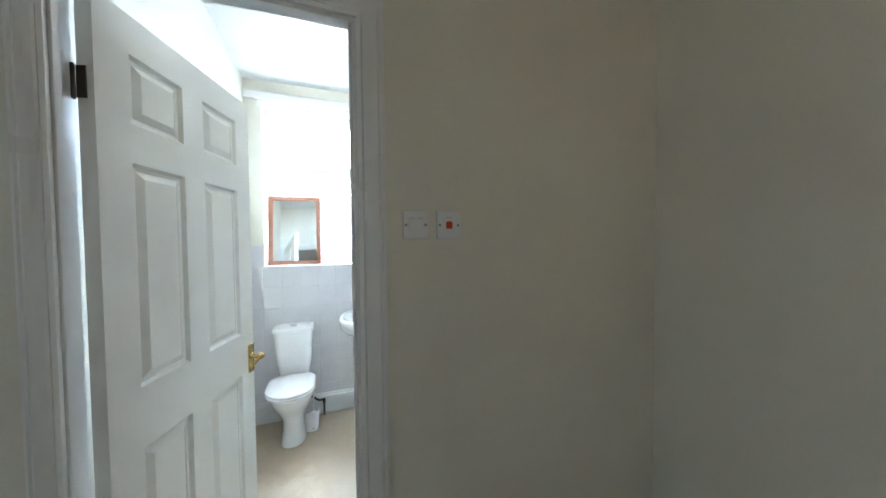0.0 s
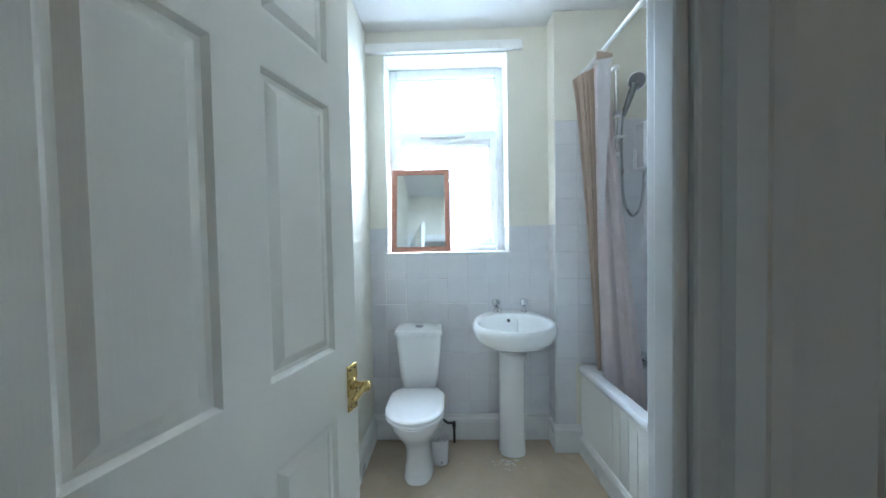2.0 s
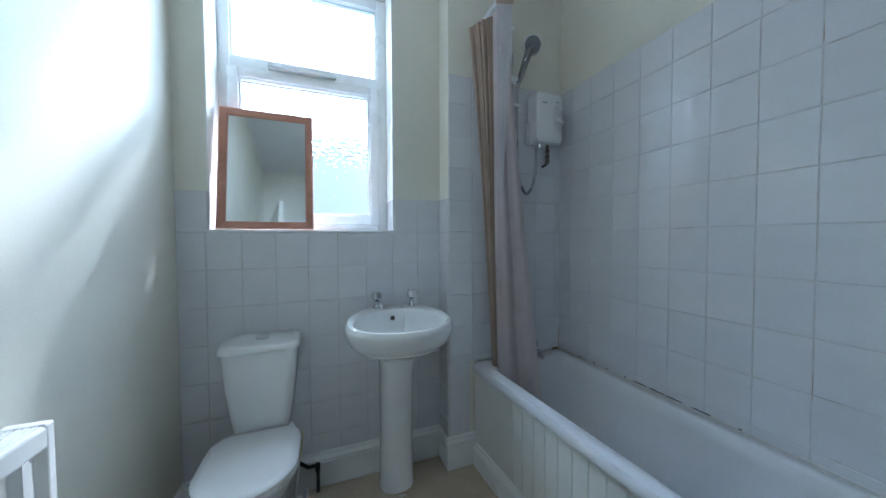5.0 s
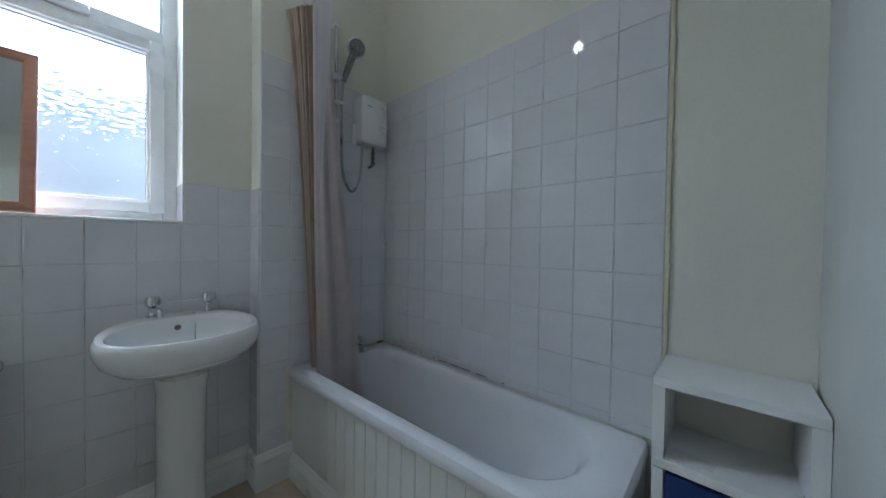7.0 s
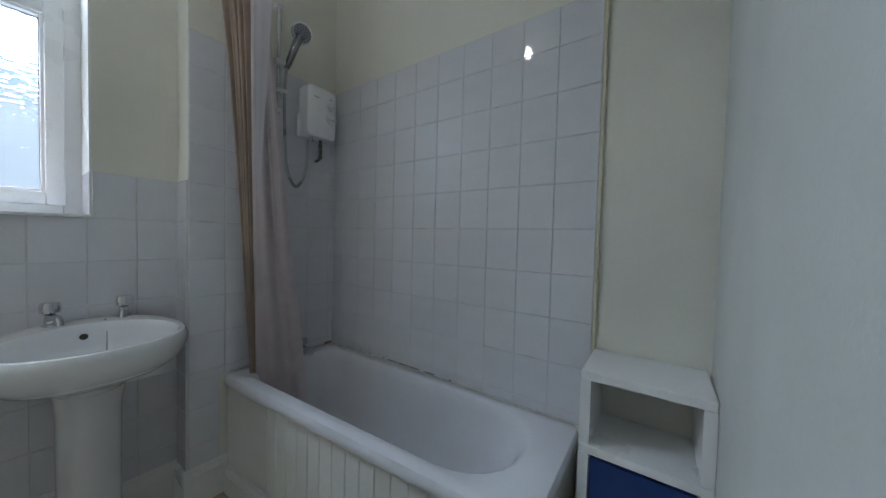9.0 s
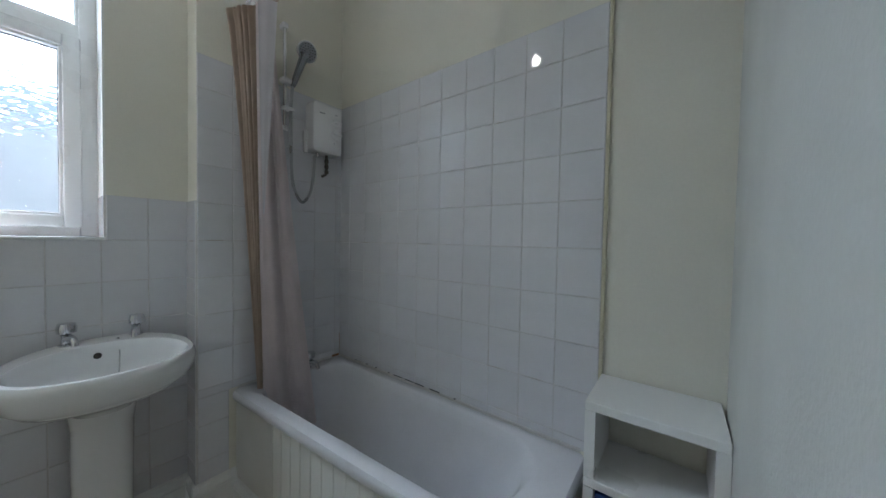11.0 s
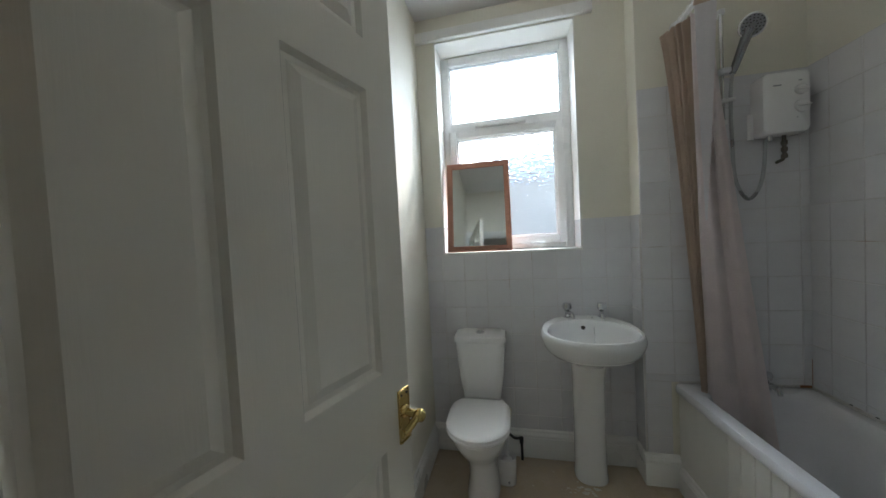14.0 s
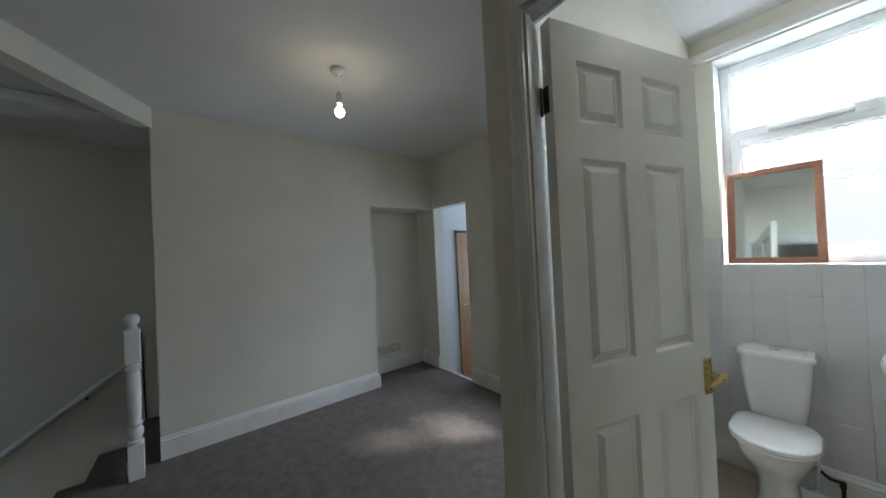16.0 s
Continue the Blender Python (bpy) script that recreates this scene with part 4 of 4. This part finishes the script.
# ---- the landing ----
bm = bmesh.new()
box(bm, LX + 0.05, -4.3, -0.12, XP, LY + 0.001, 0.0)
box(bm, XP, -4.3, -0.12, 0.62, YK, 0.0)
box(bm, -4.62, -3.06, -0.12, LX + 0.05, -2.83, 0.0)
box(bm, LXB, -2.83, -0.12, LX + 0.05, LY + 0.001, 0.0)
structure("floor_landing", bm, CARPET, "dark brown carpet on the landing", "floor")
bm = bmesh.new()
loft(bm, [[(-4.75, -4.45, z), (0.8, -4.45, z), (0.8, YF + 0.01, z), (DX1, YK + 0.02, z), (XP + 0.004, YK + 0.02, z), (XP + 0.004, 1.7, z), (-4.75, 1.7, z)] for z in (HC, HC + 0.08)])
structure("ceiling_landing", bm, CEIL, "white landing ceiling", "ceiling")
structure("wall_landing_right", boxed(0.60, -4.3, 0, 0.72, YH, HC), PLASTER, "plain cream landing wall", "wall")
structure("wall_landing_back", boxed(LX, -4.42, -0.12, 0.72, -4.3, HC), PLASTER, "plain cream landing wall", "wall")
bm = bmesh.new()
box(bm, LXB - 0.12, -2.83, 0, LX, -1.10, HC)
box(bm, LXB - 0.12, -1.10, 0, LXB, LY, 1.94)
box(bm, LXB - 0.12, -1.10, 1.94, LX, LY, HC)
structure("wall_landing_far", bm, PLASTER, "cream chimney breast wall with a low alcove", "wall")
EX0, EX1, EZ = -3.67, -3.09, 1.945
WLX0, WLX1, WLZ0, WLZ1 = -2.40, -1.82, 0.58, 1.62
bm = bmesh.new()
for a in ((LXB - 0.12, LY, -0.3, EX0, LY + 0.12, HC), (EX0, LY, EZ, EX1, LY + 0.12, HC), (EX1, LY, -0.3, WLX0, LY + 0.12, HC), (WLX1, LY, -0.3, XP, LY + 0.12, HC),
          (WLX0, LY, -0.3, WLX1, LY + 0.12, WLZ0), (WLX0, LY, WLZ1, WLX1, LY + 0.12, HC)):
    box(bm, *a)
structure("wall_landing_end", bm, PLASTER, "cream end wall with an open doorway", "wall")
win2 = thing("window_2", "white framed landing window", "window", pose(0, 0, 0), kind="structure")
part("window_frame", frame_bars(bmesh.new(), WLX0, WLX1, WLZ0, WLZ1, 0.05, LY + 0.05, LY + 0.10), UPVC, win2)
part("transom", boxed(WLX0, LY + 0.05, 1.03, WLX1, LY + 0.10, 1.13), UPVC, win2)
structure("header_beam", shifted(boxed(-0.02, -0.12, 2.42, 2.85, 0.0, HC), pose(LX, -2.815, 0, 0, 0, -30)), PLASTER, "cream beam over the stair opening", "beam")
for name, runs in (("baseboard_far", (((LX, -2.83), (LX, -1.10), (1, 0)), ((LX + 0.02, -1.10), (LXB, -1.10), (0, 1)))),
                   ("baseboard_alcove", (((LXB, -1.10), (LXB, LY - 0.02), (1, 0)), ((LXB, LY), (EX0 + 0.0, LY), (0, -1)))),
                   ("baseboard_end", (((EX1, LY), (XP, LY), (0, -1)),)),
                   ("baseboard_right", (((DX1 + 0.095, face_y(DX1 + 0.095)), (0.60, face_y(0.60)), (0, -1)), ((0.60, YH), (0.60, -4.3), (-1, 0))))):
    bm = bmesh.new()
    for a, c, o in runs:
        run(bm, a, c, o)
    structure(name, bm, GLOSS, "white gloss moulded skirting board", "baseboard")
structure("wall_patch", boxed(LXB, -0.99, 0.215, LXB + 0.003, -0.62, 0.315), PATCH, "grey filled patch above the skirting", "wall patch")
sock = thing("light_switch", "small cream switch beside the open doorway", "switch", pose(-2.90, LY, 1.30))
part("plate", boxed(-0.032, -0.008, -0.042, 0.032, 0, 0.042, bevel=0.003), SEATPL, sock)
part("rocker", boxed(-0.008, -0.011, -0.014, 0.008, -0.007, 0.014, bevel=0.002), SEATPL, sock)

# passage beyond the landing, a step lower
structure("threshold", boxed(EX0, LY - 0.004, -0.02, EX1, LY + 0.03, 0.006, bevel=0.003), GLOSS, "white painted threshold strip", "threshold")
structure("floor_passage", boxed(EX0 - 0.1, LY + 0.02, PZ - 0.08, -2.8, 1.8, PZ), CARPET, "dark carpet in the passage", "floor")
structure("wall_passage_left", boxed(EX0 - 0.12, LY + 0.12, PZ, EX0, 1.8, HC), PASSAGE, "pale passage wall", "wall")
structure("wall_passage_right", boxed(-2.9, LY + 0.12, PZ, -2.8, 1.8, HC), PASSAGE, "pale passage wall", "wall")
structure("wall_passage_end", boxed(EX0 - 0.12, 1.8, PZ, -2.8, 1.9, HC), PASSAGE, "pale passage end wall", "wall")


def plank_door():
    y0, y1, z0, z1 = 0.045, 0.80, PZ, 1.65
    d = thing("door_2", "varnished wooden panel door in the passage", "door", pose(EX0, 0, 0), kind="structure")
    for a, b in ((y0, y0 + 0.085), (y1 - 0.085, y1)):
        part("stile", boxed(0.0, a, z0, 0.028, b, z1), PINE, d)
    for a, b in ((z0, z0 + 0.15), (0.62, 0.70), (0.715, 0.80), (z1 - 0.11, z1)):
        part("rail", boxed(0.001, y0 + 0.085, a, 0.027, y1 - 0.085, b), PINE, d)
    for a, b in ((z0 + 0.15, 0.62), (0.80, z1 - 0.11)):
        part("panel", boxed(0.0, y0 + 0.085, a, 0.014, y1 - 0.085, b), PINE, d)
    part("head", boxed(0.0, y0 - 0.004, z1 + 0.002, 0.034, y1 + 0.02, z1 + 0.03), DARKMETAL, d)


plank_door()

# ---- stairs going down ----
SX = -4.62
structure("wall_stairs", boxed(SX - 0.12, -4.9, -2.8, SX, -2.7, HC), PLASTER, "shaded cream wall beside the stairs", "wall")
structure("wall_stairs_end", boxed(SX, -2.83, -0.12, LXB - 0.12, -2.70, HC), PLASTER, "shaded cream wall at the head of the stairs", "wall")
structure("wall_stairs_back", boxed(SX, -4.9, -2.8, LX, -4.78, HC), PLASTER, "shaded cream wall at the foot of the stairs", "wall")
structure("ceiling_stairs", boxed(SX, -4.8, 2.5, LX - 0.09, -2.83, 2.56), CEIL, "ceiling over the stairs", "ceiling")
stairs = thing("stairs", "carpeted stairs going down from the landing", "stairs", pose(0, 0, 0), kind="structure")
for i in range(7):
    part("step", boxed(SX, -3.06 - 0.235 * (i + 1), -0.19 * (i + 1) - 0.5, LX + 0.05, -3.06 - 0.235 * i, -0.19 * (i + 1), bevel=0.008), CARPET, stairs)


def newel():
    n = thing("newel_post", "white turned newel post at the head of the stairs", "newel post", pose(-3.580, -2.940, 0, 0, 0, 4))
    h = 0.040
    part("base_block", boxed(-h, -h, 0, h, h, 0.225, bevel=0.004), GLOSS, n)
    prof = [(0.036, 0.225), (0.040, 0.235), (0.040, 0.25), (0.030, 0.256), (0.034, 0.27), (0.042, 0.295), (0.040, 0.325), (0.030, 0.34), (0.038, 0.352), (0.040, 0.365), (0.032, 0.375),
            (0.031, 0.40), (0.036, 0.55), (0.034, 0.66), (0.030, 0.705), (0.038, 0.715), (0.040, 0.73), (0.032, 0.738), (0.038, 0.75), (0.036, 0.76)]
    part("turned_shaft", lathe(bmesh.new(), prof, n=24), GLOSS, n, smooth=True)
    part("top_block", boxed(-h, -h, 0.76, h, h, 0.985, bevel=0.006), GLOSS, n)
    part("ball", lathe(bmesh.new(), [(0.036, 0.984), (0.030, 0.995), (0.022, 1.008), (0.026, 1.018), (0.036, 1.030), (0.041, 1.052), (0.036, 1.075), (0.022, 1.09), (0, 1.094)], n=24), GLOSS, n, smooth=True)
    part("wedge", boxed(-0.06, -0.05, 0, -0.041, 0.02, 0.10, bevel=0.006), GLOSS, n)


newel()
rail = thing("handrail", "cream painted handrail on the stair wall", "handrail", pose(0, 0, 0))
part("rail", tube(bmesh.new(), [(SX + 0.06, -3.12, 0.532), (SX + 0.06, -4.6, -0.58)], 0.024, 12), GLOSS, rail, smooth=True)
for k in (0.15, 0.55, 0.9):
    p = Vector((SX + 0.06, -3.12, 0.532)).lerp(Vector((SX + 0.06, -4.6, -0.58)), k)
    part("bracket", tube(bmesh.new(), [(SX, p.y, p.z - 0.05), (SX + 0.05, p.y, p.z - 0.05), (SX + 0.06, p.y, p.z - 0.01)], 0.007, 8), DARKMETAL, rail)
cable = thing("wall_cable", "dark cable running down the stair wall", "cable", pose(0, 0, 0))
part("cable", tube(bmesh.new(), [(SX + 0.006, -3.06, 0.84), (SX + 0.006, -3.02, 0.84), (SX + 0.006, -3.005, 0.81), (SX + 0.006, -2.99, 0.0)], 0.007, 8), BLACK, cable)

# ---- tiles, last ----
TW, TH, TT = 0.134, 0.1635, 0.006
_tiles = {}


def tile_mesh(w, h):
    key = (round(w, 3), round(h, 3))
    if key not in _tiles:
        bm = bmesh.new()
        a, b, c = w / 2 - 0.0011, h / 2 - 0.0011, 0.0016
        loft(bm, [[(-a, 0, -b), (a, 0, -b), (a, 0, b), (-a, 0, b)], [(-a, -TT + c, -b), (a, -TT + c, -b), (a, -TT + c, b), (-a, -TT + c, b)],
                  [(-a + c, -TT, -b + c), (a - c, -TT, -b + c), (a - c, -TT, b - c), (-a + c, -TT, b - c)]])
        bmesh.ops.recalc_face_normals(bm, faces=bm.faces)
        me = bpy.data.meshes.new("tile")
        bm.to_mesh(me)
        bm.free()
        me.materials.append(TILE)
        _tiles[key] = me
    return _tiles[key]


tile_rng = random.Random(11)


def cuts(lo, hi, origin, step):
    """Joint lines between lo and hi on a grid through origin."""
    k0 = math.ceil((lo - origin) / step - 1e-6)
    c = [origin + k * step for k in range(k0, k0 + 60) if lo + 0.012 < origin + k * step < hi - 0.012]
    return [lo] + c + [hi]


def tile_field(wall, m, us, zs, skip=()):
    """Tiles on the local plane y = 0 of m, facing -y; us along, zs up. Grout lies behind them."""
    g = bmesh.new()
    for u0, u1 in zip(us, us[1:]):
        for z0, z1 in zip(zs, zs[1:]):
            uc, zc = (u0 + u1) / 2, (z0 + z1) / 2
            if any(a < uc < b and c < zc < d for a, b, c, d in skip):
                continue
            box(g, u0, -0.0046, z0, u1, 0, z1)
            ob = new("tile", tile_mesh(u1 - u0, z1 - z0))
            ob.parent = wall
            ob.matrix_basis = m @ pose(uc, -0.001, zc, tile_rng.uniform(-0.25, 0.25), 0, tile_rng.uniform(-0.25, 0.25))
    gob = finish("grout", g, GROUT)
    gob.parent = wall
    gob.matrix_basis = m
    return gob


S = 1.238
zrow = cuts(0.14, S + 0.175, S, TH)
tile_field(wall_window, pose(0, 0, 0), cuts(XL, 0.0, 0.0, TW), [z for z in zrow if z < S + 0.01], ())
tile_field(wall_window, pose(0, 0, 0), [XL, WX0], [S, S + 0.175])
tile_field(wall_window, pose(0, 0, 0), cuts(WX1, 0.0, 0.0, TW), [S, S + 0.175])
tile_field(wall_window, pose(WX1, 0, 0, 0, 0, -90), [-WY, 0.0], [S + 0.011, S + 0.175])
tile_field(wall_window, pose(WX0, 0, 0, 0, 0, 90), [0.0, WY], [S + 0.011, S + 0.175])
tile_field(wall_boxing, pose(0, 0, 0, 0, 0, -90), [0.0, -YS], cuts(0.14, S + 0.175, S, TH))
zr = cuts(0.55, 2.037, 1.242, TH)
tile_field(wall_boxing, pose(0, YS, 0), cuts(0.0, XR, 0.0, TW), zr)
tile_field(wall_boxing, pose(0, YS, 0), [0.0, 0.118], cuts(0.14, 0.55, 1.242, TH))
tile_field(wall_right, pose(XR, 0, 0, 0, 0, -90), cuts(-YS + 0.007, 1.575, 1.432, TW), zr)
bm = boxed(XR - 0.012, -1.588, 0.55, XR + 0.001, -1.576, 2.045, bevel=0.004)
structure("tile_trim", bm, TRIM, "cream edging strip at the end of the tiling", "trim")
